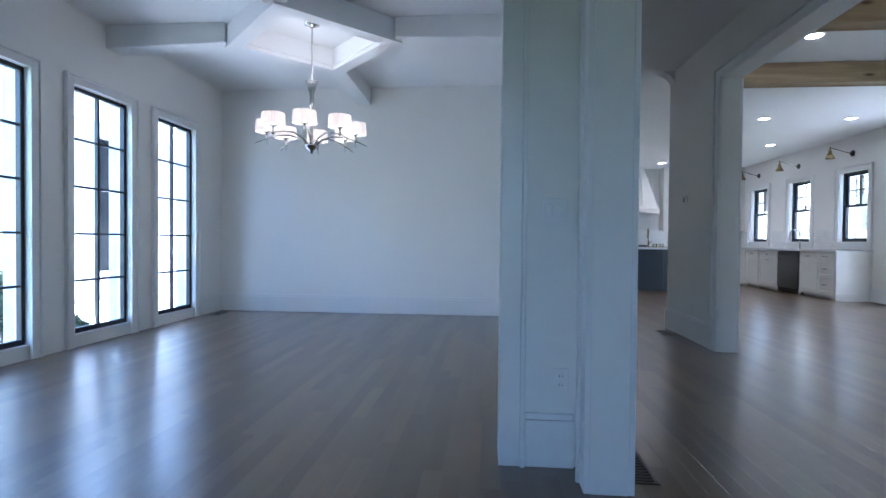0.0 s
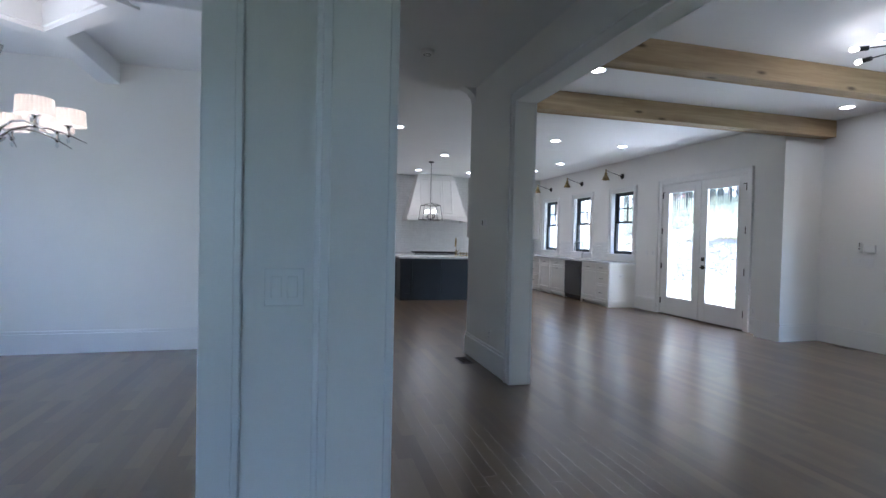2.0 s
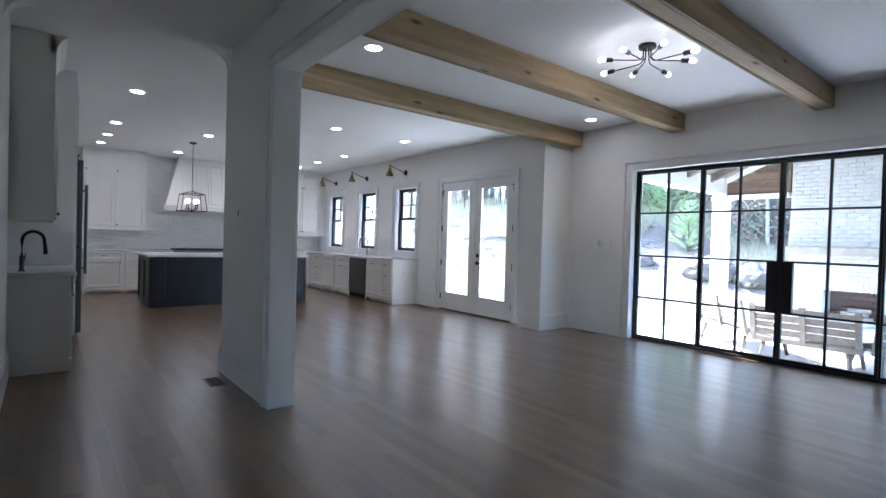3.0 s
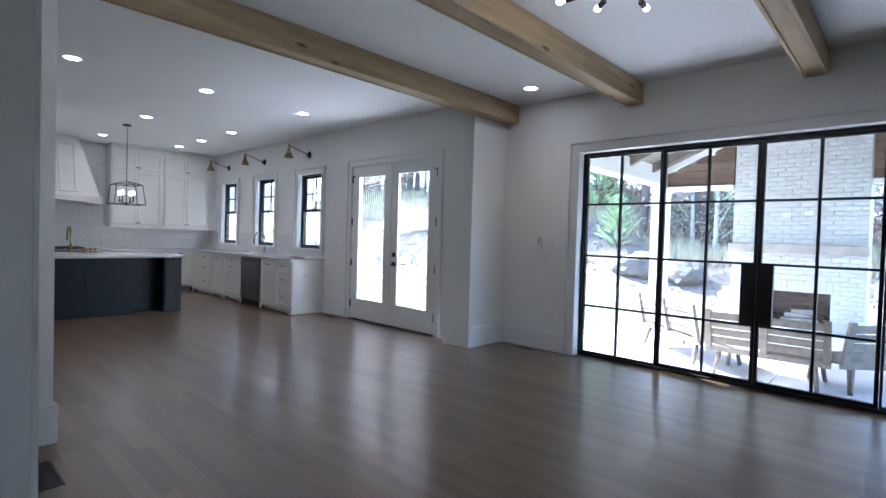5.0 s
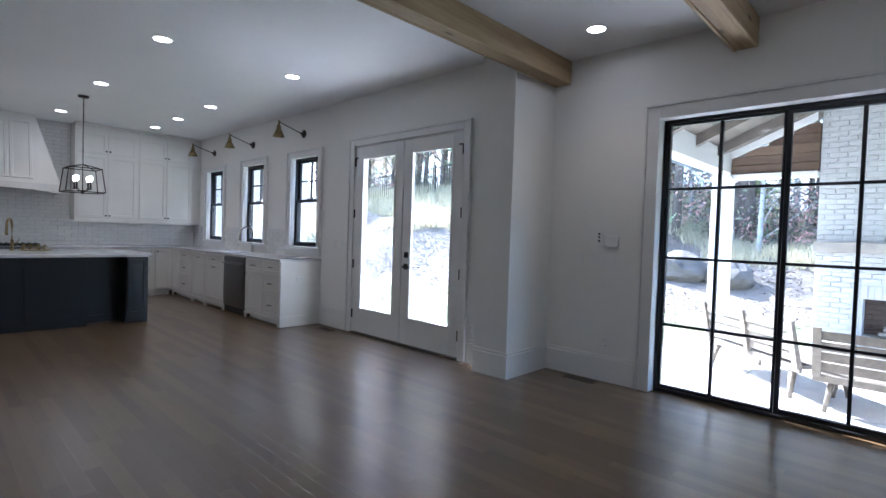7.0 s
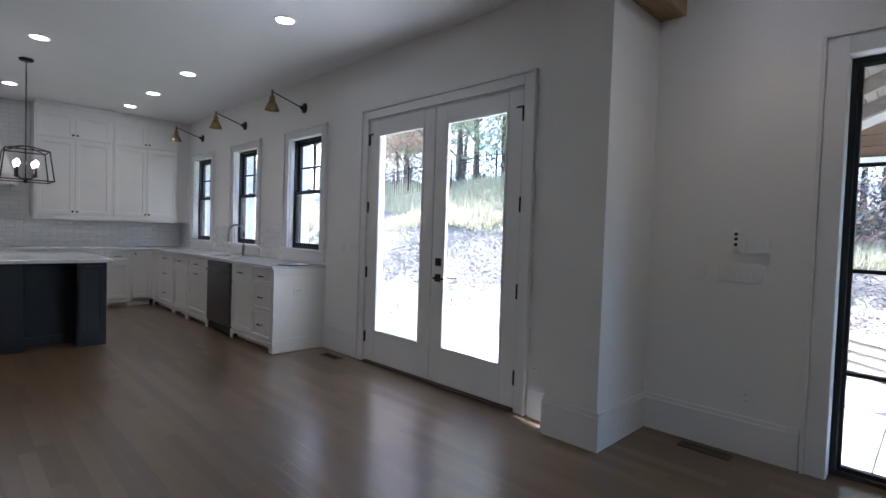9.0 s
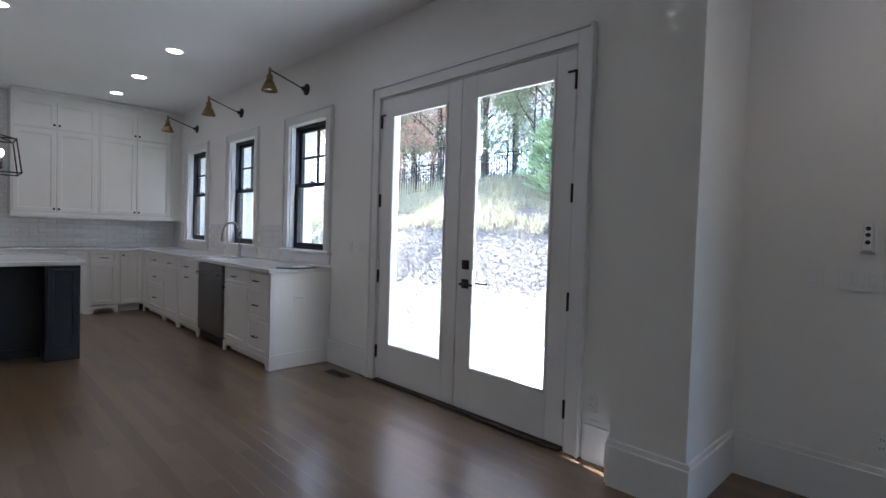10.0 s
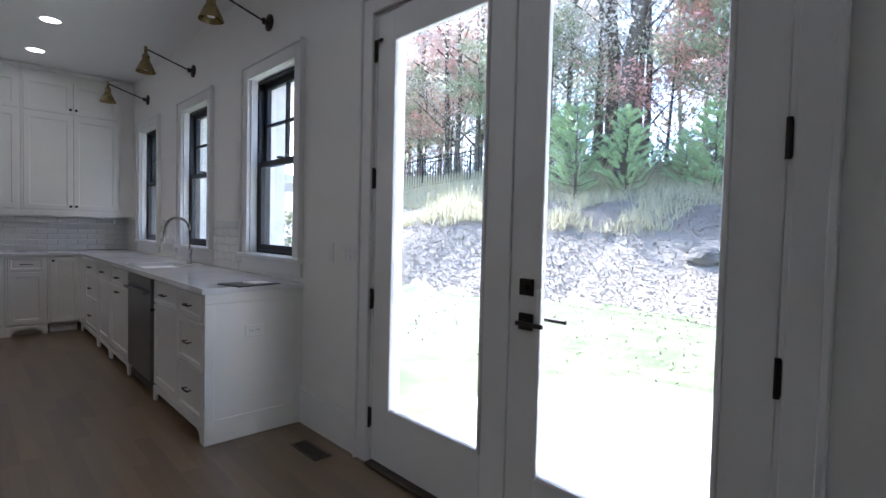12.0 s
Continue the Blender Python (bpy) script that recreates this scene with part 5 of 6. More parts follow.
# subway tile on the end wall and under the windows
def tiles():
    bm = bmesh.new()
    box(bm, 1.70, WX, KX - 0.006, KX - 0.0005, 0.906, H)
    back = struct("backsplash", bm, GROUT, "white glossy subway tile on the kitchen end wall", "backsplash")
    tw, thh, g = 0.20, 0.066, 0.003

    def slab(w):
        c = 0.003
        vs = [(0, 0, 0), (w, 0, 0), (w, 0, thh - g), (0, 0, thh - g)]
        vs = [(x, 0.0, z) for x, _, z in vs] + [(min(max(x, c), w - c), -0.006, min(max(z, c), thh - g - c)) for x, _, z in vs]
        fs = [(0, 1, 5, 4), (1, 2, 6, 5), (2, 3, 7, 6), (3, 0, 4, 7), (4, 5, 6, 7)]
        me = bpy.data.meshes.new("tile")
        me.from_pydata(vs, [], fs)
        me.materials.append(TILE)
        return me
    made = {}
    count = 0
    stuff_v, stuff_f = [], []
    for r in range(int((H - 0.906) / thh)):
        z = 0.906 + r * thh
        x = 2.84 if r > 6 else 1.70
        x += 0.001
        x -= 0 if r % 2 else tw / 2
        stop = WX if r < 7 else 4.97
        while x < stop:
            a, b = max(x, 1.70 if r < 7 else 2.84), min(x + tw - g, stop)
            if b - a > 0.02 and z + thh < H:
                w = round(b - a, 3)
                if w not in made:
                    made[w] = slab(w)
                if count < 300 and a > 4.2:
                    o = new("tile", made[w])
                    o.location = (a, KX - 0.0062, z)
                    o.parent = back
                    count += 1
                else:
                    i = len(stuff_v)
                    stuff_v += [(v.co.x + a, v.co.y + KX - 0.0062, v.co.z + z) for v in made[w].vertices]
                    stuff_f += [tuple(i + k for k in p.vertices) for p in made[w].polygons]
            x += tw
    for r in range(6):
        z = 0.906 + r * thh
        y = 9.56 - (tw / 2 if r % 2 else 0)
        while y < KX - 0.01:
            a, b = max(y, 9.56), min(y + tw - g, KX - 0.01)
            if b - a > 0.03 and not any(c - 0.49 < (a + b) / 2 < c + 0.49 for c in WIN_Y):
                i = len(stuff_v)
                me = slab(round(b - a, 3))
                stuff_v += [(WX - 0.0005 + v.co.y, b - v.co.x, v.co.z + z) for v in me.vertices]
                stuff_f += [tuple(i + k for k in p.vertices) for p in me.polygons]
            y += tw
    me = bpy.data.meshes.new("tiles")
    me.from_pydata(stuff_v, [], stuff_f)
    me.materials.append(TILE)
    o = new("tiles", me)
    o.parent = back
    tagged(o, "white glossy subway tiles", kind="stuff")


tiles()


def ceiling_speaker(x, y):
    c = thing("ceiling_speaker", pose(x, y, H), "flush white square ceiling speaker", "speaker", "ceiling speakers")
    bm = bmesh.new()
    for a in ((-0.11, 0.11, -0.11, -0.10), (-0.11, 0.11, 0.10, 0.11), (-0.11, -0.10, -0.10, 0.10), (0.10, 0.11, -0.10, 0.10)):
        box(bm, *a, -0.0025, -0.0005)
    part("rim", bm, CEIL, c)
    pbox("grille", CEIL, c, -0.098, 0.098, -0.098, 0.098, -0.0018, -0.0006, bevel=0)


SPEAKERS = ((6.98, 3.62), (7.02, 3.13))
for x, y in SPEAKERS:
    ceiling_speaker(x, y)


# ---- outside ----
def bank_foot(y):
    """Where the lawn ends and the leafy bank begins to rise."""
    return min(15.4, max(13.2, 15.0 - 0.38 * (y - 13.9))) + 0.12 * math.sin(y * 1.3)


def land(x, y):
    """Height of the garden: level by the house, then a bank up to the wood."""
    t = x - bank_foot(y)
    z = -0.36
    if t > 0:
        k = min(1, max(0, (y - 6.0) / 7.0))
        k = 0.62 + 0.38 * k * k * (3 - 2 * k)
        z += k * (0.62 * t if t < 3 else 1.86 + 0.40 * (t - 3) if t < 8 else 3.86 + 0.10 * (t - 8))
        z += 0.07 * math.sin(x * 0.9 + y * 0.7) * min(1, t / 2)
    if x < -3.0:
        z = -0.25
    return z


def garden():
    bm = bmesh.new()
    xs = [-900, -120, -30, -3.9] + [7.0 + i * 0.8 for i in range(7)] + [12.6 + i * 0.3 for i in range(14)] + [17 + i * 0.7 for i in range(27)] + [40, 60, 120, 900]
    ys = [-900, -120, -40] + [-20 + i * 1.0 for i in range(71)] + [70, 150, 900]
    grid = [[bm.verts.new((x, y, land(x, y) - (0.3 if -3.9 < x <= 7.0 and -1 < y < 14 else 0))) for y in ys] for x in xs]
    for i in range(len(xs) - 1):
        for j in range(len(ys) - 1):
            f = bm.faces.new((grid[i][j], grid[i + 1][j], grid[i + 1][j + 1], grid[i][j + 1]))
            f.smooth = True
            f.material_index = 1 if xs[i] + 0.15 >= bank_foot(ys[j] + 0.5) else 0
    ob = struct("ground", bm, LAWN, "pale lawn and leaf-strewn bank behind the house", "ground")
    ob.data.materials.append(MULCH)


garden()

bm = bmesh.new()
for i in range(3):
    for j in range(5):
        box(bm, 7.9 + i * 1.5, 7.9 + (i + 1) * 1.5 - 0.012, -1.0 + j * 1.5, -1.0 + (j + 1) * 1.5 - 0.012, -0.5, -0.325, 0.006)
for xa, xb in ((7.9, 9.388), (9.4, 10.9)):
    curve = [(xb - 1.1 + 1.1 * math.cos(q), 8.65 + 1.1 * math.sin(q)) for q in (0, 0.4, 0.8, 1.2, math.pi / 2)] if xb > 10 else [(xb, 9.75)]
    prism(bm, [(xa, 6.512), (xb, 6.512)] + curve + [(xa, 9.75)], -0.5, -0.325, "z")
struct("pavement", bm, PATIO, "pale concrete patio slabs behind the house", "patio")
bm = bmesh.new()
box(bm, -7.4, -3.9, 2.0, 16.0, -0.35, -0.235, 0.01)
struct("pavement_front", bm, PATIO, "pale concrete court before the dining room", "pavement")
bm = bmesh.new()
box(bm, WX + 0.33, 7.89, 6.6, 9.2, -0.3, -0.05, 0.01)
struct("pavement_step", bm, PATIO, "pale concrete step below the garden doors", "step")

# brick skin of the house
bm = bmesh.new()
holed(bm, "x", WX + 0.203, WX + 0.32, 6.46, KX + 0.3, -0.4, 3.4, [(6.62, 9.10, -0.06, 2.42)] + [(y - 0.36, y + 0.44, 1.0, 2.38) for y in WIN_Y])
struct("wall_brick_garden", bm, BRICK, "white painted brick outer wall", "wall")
bm = bmesh.new()
holed(bm, "x", -3.70, -3.603, -1.4, 7.4, -0.3, 3.6, [(y - 0.372, y + 0.372, 0.05, 2.42) for y in DIN_Y])
struct("wall_brick_front", bm, BRICK, "white painted brick outer wall of the front", "wall")
# unseen roof; its garden eave is cut so sun reaches the pier foot
bm = bmesh.new()
box(bm, -4.2, WX + 0.42, 6.3, KX + 0.5, 3.3, 3.45)
box(bm, -4.2, SX + 0.27, -1.8, 6.3, 3.42, 3.55)
struct("roof", bm, SLATE, "unseen roof added over the house, eave trimmed to steer the sun", "roof")


# ---- porch with fireplace ----
PZ = -0.322
po = thing("porch", pose(0, 0, PZ), "timber porch with a vaulted board ceiling and white posts", "porch")
ridge_y, ridge_z, eave_z = 3.66, 3.62 - PZ, 2.70 - PZ


def roof_z(y):
    return ridge_z - abs(y - ridge_y) * 0.44


for y in (5.80, 1.52):
    for x in (12.02,):
        bm = bmesh.new()
        box(bm, x - 0.13, x + 0.13, y - 0.13, y + 0.13, 0, 2.40 - PZ, 0.006)
        box(bm, x - 0.16, x + 0.16, y - 0.16, y + 0.16, 0, 0.16, 0.01)
        box(bm, x - 0.155, x + 0.155, y - 0.155, y + 0.155, 2.28 - PZ, 2.36 - PZ, 0.01)
        part("post", bm, TRIM, po, "white painted square post")
    pbox("header", TRIM, po, 7.88, 12.2, y - 0.12, y + 0.12, 2.40 - PZ, 2.72 - PZ, bevel=0.006)
for ya, yb in ((1.66, 2.74), (4.58, 5.66)):
    pbox("header", TRIM, po, 11.92, 12.12, ya, yb, 2.30 - PZ, 2.38 - PZ, bevel=0.004)
for s in (1, -1):
    for k in range(26):
        ya, yb = ridge_y + s * k * 0.095, ridge_y + s * (k * 0.095 + 0.091)
        bm = bmesh.new()
        za, zb = roof_z(ya), roof_z(yb)
        v = [bm.verts.new(p) for p in ((7.88, ya, za), (12.4, ya, za), (12.4, yb, zb), (7.88, yb, zb), (7.88, ya, za + 0.02), (12.4, ya, za + 0.02), (12.4, yb, zb + 0.02), (7.88, yb, zb + 0.02))]
        for f in ((0, 1, 2, 3), (4, 7, 6, 5), (0, 4, 5, 1), (1, 5, 6, 2), (2, 6, 7, 3), (3, 7, 4, 0)):
            bm.faces.new([v[i] for i in f])
        part("ceiling_board", bm, DECK, po)
    for x in (8.4, 9.35, 10.3, 11.25):
        bm = bmesh.new()
        y1 = ridge_y + s * 2.25
        a, b = (ridge_y, ridge_z), (y1, roof_z(y1))
        v = []
        for xx in (x - 0.05, x + 0.05):
            for (yy, zz), dz in ((a, -0.15), (b, -0.15), (b, -0.002), (a, -0.002)):
                v.append(bm.verts.new((xx, yy, zz + dz)))
        for f in ((0, 1, 2, 3), (7, 6, 5, 4), (0, 4, 5, 1), (1, 5, 6, 2), (2, 6, 7, 3), (3, 7, 4, 0)):
            bm.faces.new([v[i] for i in f])
        part("rafter", bm, DECK, po)
bm = bmesh.new()
for s in (1, -1):
    v = []
    for zz in (0.03, 0.09):
        for xx in (7.88, 12.5):
            v += [bm.verts.new((xx, ridge_y, ridge_z + zz)), bm.verts.new((xx, ridge_y + s * 2.6, roof_z(ridge_y + s * 2.6) + zz))]
    for f in ((0, 1, 3, 2), (4, 6, 7, 5), (0, 4, 5, 1), (2, 3, 7, 6), (1, 5, 7, 3)):
        bm.faces.new([v[i] for i in f])
part("shingles", bm, SLATE, po)
# clad gable
z = 2.385 - PZ
k = 0
while z < ridge_z - 0.1:
    hgt = min(0.135, ridge_z - 0.1 - z)
    half = max(0.05, (ridge_z - 0.02 - (z + hgt)) / 0.44)
    for s, a in ((1, 4.57), (-1, 2.75)):
        end = min(half, 2.02) * s + ridge_y
        if (end - a) * s > 0.05:
            ya, yb = sorted((a, end))
            pbox("cladding_board", CEDAR, po, 11.96 + 0.004 * (k % 2), 12.06, ya, yb, z, z + hgt - 0.006)
    z += 0.135
    k += 1
for s in (1, -1):
    bm = bmesh.new()
    a, b = (ridge_y + s * 0.95, roof_z(ridge_y + s * 0.95)), (ridge_y + s * 2.2, roof_z(ridge_y + s * 2.2))
    v = []
    for xx in (11.90, 11.955):
        for (yy, zz), dz in ((a, -0.11), (b, -0.11), (b, -0.003), (a, -0.003)):
            v.append(bm.verts.new((xx, yy, zz + dz)))
    for f in ((0, 1, 2, 3), (7, 6, 5, 4), (0, 4, 5, 1), (1, 5, 6, 2), (2, 6, 7, 3), (3, 7, 4, 0)):
        bm.faces.new([v[i] for i in f])
    part("barge_trim", bm, TRIM, po)


def brick_courses(parent, x, y0, y1, z0, z1, holes, limit, rng, material=BRICK, bw=0.215, bh=0.072, out=-1):
    """Running-bond bricks on a face at x looking along out, uneven in depth; the first ones are parts, the rest one part."""
    vs, fs, n = [], [], 0
    meshes = {}
    r = 0
    z = z0
    while z + bh <= z1 + 0.02:
        y = y0 - (bw / 2 if r % 2 else 0)
        while y < y1:
            a, b = max(y, y0), min(y + bw - 0.010, y1)
            for h in holes:
                if h[2] < z + bh / 2 < h[3]:
                    if a < h[0] < b:
                        b = h[0]
                    elif a < h[1] < b:
                        a = h[1]
            mid = (a + b) / 2
            if b - a > 0.03 and not any(h[0] < mid < h[1] and h[2] < z + bh / 2 < h[3] for h in holes):
                dep = 0.006 + rng.random() * 0.014
                w = round(b - a, 3)
                c = 0.006
                pts = [(0, 0, 0), (0, w, 0), (0, w, bh - 0.01), (0, 0, bh - 0.01), (out * dep, c, c), (out * dep, w - c, c), (out * dep, w - c, bh - 0.01 - c), (out * dep, c, bh - 0.01 - c)]
                fc = [(0, 1, 5, 4), (1, 2, 6, 5), (2, 3, 7, 6), (3, 0, 4, 7), (4, 5, 6, 7)]
                if n < limit:
                    key = (w, round(dep, 3))
                    if key not in meshes:
                        me = bpy.data.meshes.new("brick")
                        me.from_pydata(pts, [], fc)
                        me.materials.append(material)
                        meshes[key] = me
                    o = new("brick", meshes[key])
                    o.location = (x, a, z)
                    o.parent = parent
                    n += 1
                else:
                    i = len(vs)
                    vs += [(p[0] + x, p[1] + a, p[2] + z) for p in pts]
                    fs += [tuple(i + q for q in f) for f in fc]
            y += bw
        z += bh
        r += 1
    if vs:
        me = bpy.data.meshes.new("bricks")
        me.from_pydata(vs, [], fs)
        me.materials.append(material)
        o = new("bricks", me)
        o.parent = parent
        tagged(o, "white painted bricks", kind="stuff")


fp = thing("outdoor_fireplace", pose(0, 0, PZ), "white painted brick outdoor fireplace with a mantel", "fireplace")
bm = bmesh.new()
holed(bm, "x", 12.0, 12.75, 2.76, 4.56, 0.0, 4.6, [(3.18, 4.02, 0.42, 0.94)])
part("core", bm, MORTAR, fp)
bm = bmesh.new()
box(bm, 12.45, 12.74, 3.0, 4.2, 0.3, 1.0)
part("firebox", bm, FIREBRICK, fp)
brick_courses(fp, 12.449, 3.18, 4.02, 0.42, 0.94, [], 0, random.Random(5), FIREBRICK)
brick_courses(fp, 11.999, 2.76, 4.56, 0.0, 4.3, [(3.16, 4.04, 0.40, 1.12)], 260, random.Random(6))
for k in range(12):
    ya = 3.16 + k * 0.0735
    pbox("soldier_brick", BRICK, fp, 11.983, 12.0, ya + 0.004, ya + 0.0695, 0.945, 1.12, bevel=0.004)
pbox("mantel", MANTEL, fp, 11.80, 11.98, 2.74, 4.58, 1.55, 1.70, bevel=0.01, label="whitewashed stone mantel shelf")
pbox("hearth", BRICK, fp, 11.55, 11.98, 2.80, 4.52, 0.0, 0.36, bevel=0.01)
for k, (a, b, c) in enumerate(((3.35, 3.85, 0.42), (3.42, 3.80, 0.50), (3.38, 3.70, 0.57))):
    bm = bmesh.new()
    rod(bm, (12.2 + 0.05 * (k % 2), a, c + 0.04), (12.18, b, c + 0.04), 0.04, 0.035, 9)
    part("log", bm, PALEBARK, fp)
plate("outlet", pose(11.978, 3.80, 1.86, 0, 0, -90), 0.115, 0.07, "weatherproof outlet on the white brick chimney")
plate("outlet", pose(11.978, 3.50, 1.88, 0, 0, -90), 0.115, 0.07, "weatherproof outlet on the white brick chimney")


def slat_sofa(m, w, label):
    """A teak sectional seat: raked plank back, slatted seat, splayed legs. Back at local y=0, facing +y."""
    s = thing("garden_sofa", m, label, "garden sofa", "porch seating")
    for k in range(4):
        z = 0.40 + k * 0.105
        y = -0.01 - 0.026 * k
        pbox("back_slat", TEAK, s, 0.02, w - 0.02, y, y + 0.022, z, z + 0.09, bevel=0.004)
    for x in (0.035, w / 2, w - 0.035):
        bm = bmesh.new()
        prism(bm, [(-0.03, 0.34), (0.03, 0.34), (-0.085, 0.84), (-0.125, 0.84)], x - 0.035, x + 0.035, "x")
        part("back_post", bm, TEAK, s)
    for x, d in ((0.16, -0.05), (w - 0.16, 0.05)):
        for y, e in ((0.06, -0.07), (0.62, 0.05)):
            bm = bmesh.new()
            tube(bm, [(x + d, y + e, 0.0), (x, y, 0.33)], [0.026, 0.042], 4)
            part("leg", bm, TEAK, s)
    for y in (0.0, 0.66):
        pbox("seat_rail", TEAK, s, 0.0, w, y, y + 0.03, 0.29, 0.36, bevel=0.004)
    for k in range(6):
        pbox("seat_slat", TEAK, s, 0.0, w, 0.04 + k * 0.103, 0.13 + k * 0.103, 0.335, 0.365, bevel=0.004)
    return s


slat_sofa(pose(9.35, 4.20, PZ, 0, 0, -90), 1.30, "weathered teak sectional sofa piece facing the fireplace")
slat_sofa(pose(10.62, 5.52, PZ, 0, 0, -132), 1.60, "weathered teak sectional sofa piece at the porch edge")
slat_sofa(pose(9.45, 2.82, PZ, 0, 0, -48), 1.60, "weathered teak sectional sofa piece angled to the hearth")


# ---- planting ----
def leaf_cloud(vs, fs, rng, c, r, n, size, flat=0.7):
    for _ in range(n):
        d = Vector((rng.gauss(0, 1), rng.gauss(0, 1), rng.gauss(0, 1) * flat))
        d = d.normalized() * (r * rng.random() ** 0.45)
        p = Vector(c) + Vector((d.x, d.y, d.z * flat))
        a = Vector((rng.gauss(0, 1), rng.gauss(0, 1), rng.gauss(0, 1))).normalized()
        b = a.orthogonal().normalized()
        s = size * (0.6 + rng.random() * 0.8)
        i = len(vs)
        vs += [p - a * s, p + b * s * 0.45, p + a * s, p - b * s * 0.45]
        fs.append((i, i + 1, i + 2, i + 3))


def tree(seed, h, leafmat, leaves, bark, low=0.35, spread=0.22, name="tree", label="", size=0.072):
    rng = random.Random(seed)
    t = thing(name, pose(0, 0, 0), label, "tree")
    bm = bmesh.new()
    r0 = h * 0.0075 + 0.02
    lean = (rng.uniform(-0.04, 0.04), rng.uniform(-0.04, 0.04))
    trunk = [(lean[0] * z + 0.06 * math.sin(z * 0.7 + seed), lean[1] * z + 0.06 * math.cos(z * 0.6 + seed), z) for z in [h * k / 8 for k in range(9)]]
    tube(bm, [(trunk[0][0], trunk[0][1], -0.4)] + trunk, [r0 * 1.4] + [r0 * (1 - 0.10 * k) for k in range(9)], 7)
    vs, fs = [], []
    nb = 15
    for k in range(nb):
        z = h * (low + (0.97 - low) * k / nb)
        q = rng.random() * 6.28
        ln = h * spread * (1.15 - 0.75 * (k / nb)) * (0.7 + 0.6 * rng.random())
        i = min(7, int(z / h * 8))
        p0 = Vector(trunk[i]).lerp(Vector(trunk[i + 1]), z / h * 8 - i)
        d = Vector((math.cos(q), math.sin(q), 0.35 + 0.5 * rng.random()))
        p1 = p0 + d * ln * 0.5 + Vector((0, 0, 0.1 * ln))
        p2 = p0 + d * ln + Vector((rng.uniform(-0.2, 0.2), rng.uniform(-0.2, 0.2), 0.15)) * ln
        tube(bm, [p0, p1, p2], [r0 * 0.32, r0 * 0.2, r0 * 0.07], 5)
        for p, share in ((p1, 0.35), (p2, 0.65)):
            for _ in range(3):
                c = p + Vector((rng.gauss(0, 1), rng.gauss(0, 1), rng.gauss(0, 0.7))) * ln * 0.22
                leaf_cloud(vs, fs, rng, c, ln * 0.30 + 0.15, int(leaves * share / nb / 3), size)
    part("trunk", bm, bark, t)
    me = bpy.data.meshes.new("crown")
    me.from_pydata([tuple(v) for v in vs], [], fs)
    me.materials.append(leafmat)
    c = new("crown", me)
    c.parent = t
    return t


def pine(seed, h, name="pine_sapling"):
    """A young pine: whorls of limbs with tufts of long needles."""
    rng = random.Random(seed)
    t = thing(name, pose(0, 0, 0), "bushy young green pine on the leafy bank", "pine tree")
    bm = bmesh.new()
    tube(bm, [(0, 0, -0.2), (0.02, 0, h * 0.5), (0, 0, h)], [0.05, 0.035, 0.01], 6)
    vs, fs = [], []
    for k in range(11):
        z = h * (0.04 + 0.9 * k / 11 + 0.05 * rng.random())
        ln = h * 0.42 * (1 - 0.82 * k / 11)
        for j in range(7):
            q = j * 0.9 + k * 0.5 + rng.random() * 0.9
            ln = h * 0.40 * (1 - 0.75 * k / 11) * (0.45 + 0.75 * rng.random())
            e = Vector((math.cos(q) * ln, math.sin(q) * ln, z + ln * (0.35 + 0.7 * rng.random())))
            tube(bm, [(0, 0, z), (e.x * 0.5, e.y * 0.5, z + ln * 0.15), e], [0.009, 0.006, 0.003], 4)
            for _ in range(15):
                p = Vector((0, 0, z)).lerp(e, 0.30 + 0.70 * rng.random())
                up = (e - Vector((0, 0, z))).normalized() + Vector((0, 0, 0.5))
                for _ in range(11):
                    d = (up + Vector((rng.gauss(0, 0.6), rng.gauss(0, 0.6), rng.gauss(0, 0.4)))).normalized()
                    s = d.orthogonal().normalized() * 0.012
                    i = len(vs)
                    ln2 = 0.14 + 0.08 * rng.random()
                    vs += [p - s, p + s, p + d * ln2]
                    fs.append((i, i + 1, i + 2))
    part("trunk", bm, BARK, t)
    me = bpy.data.meshes.new("needles")
    me.from_pydata([tuple(v) for v in vs], [], fs)
    me.materials.append(PINE)
    c = new("needles", me)
    c.parent = t
    return t


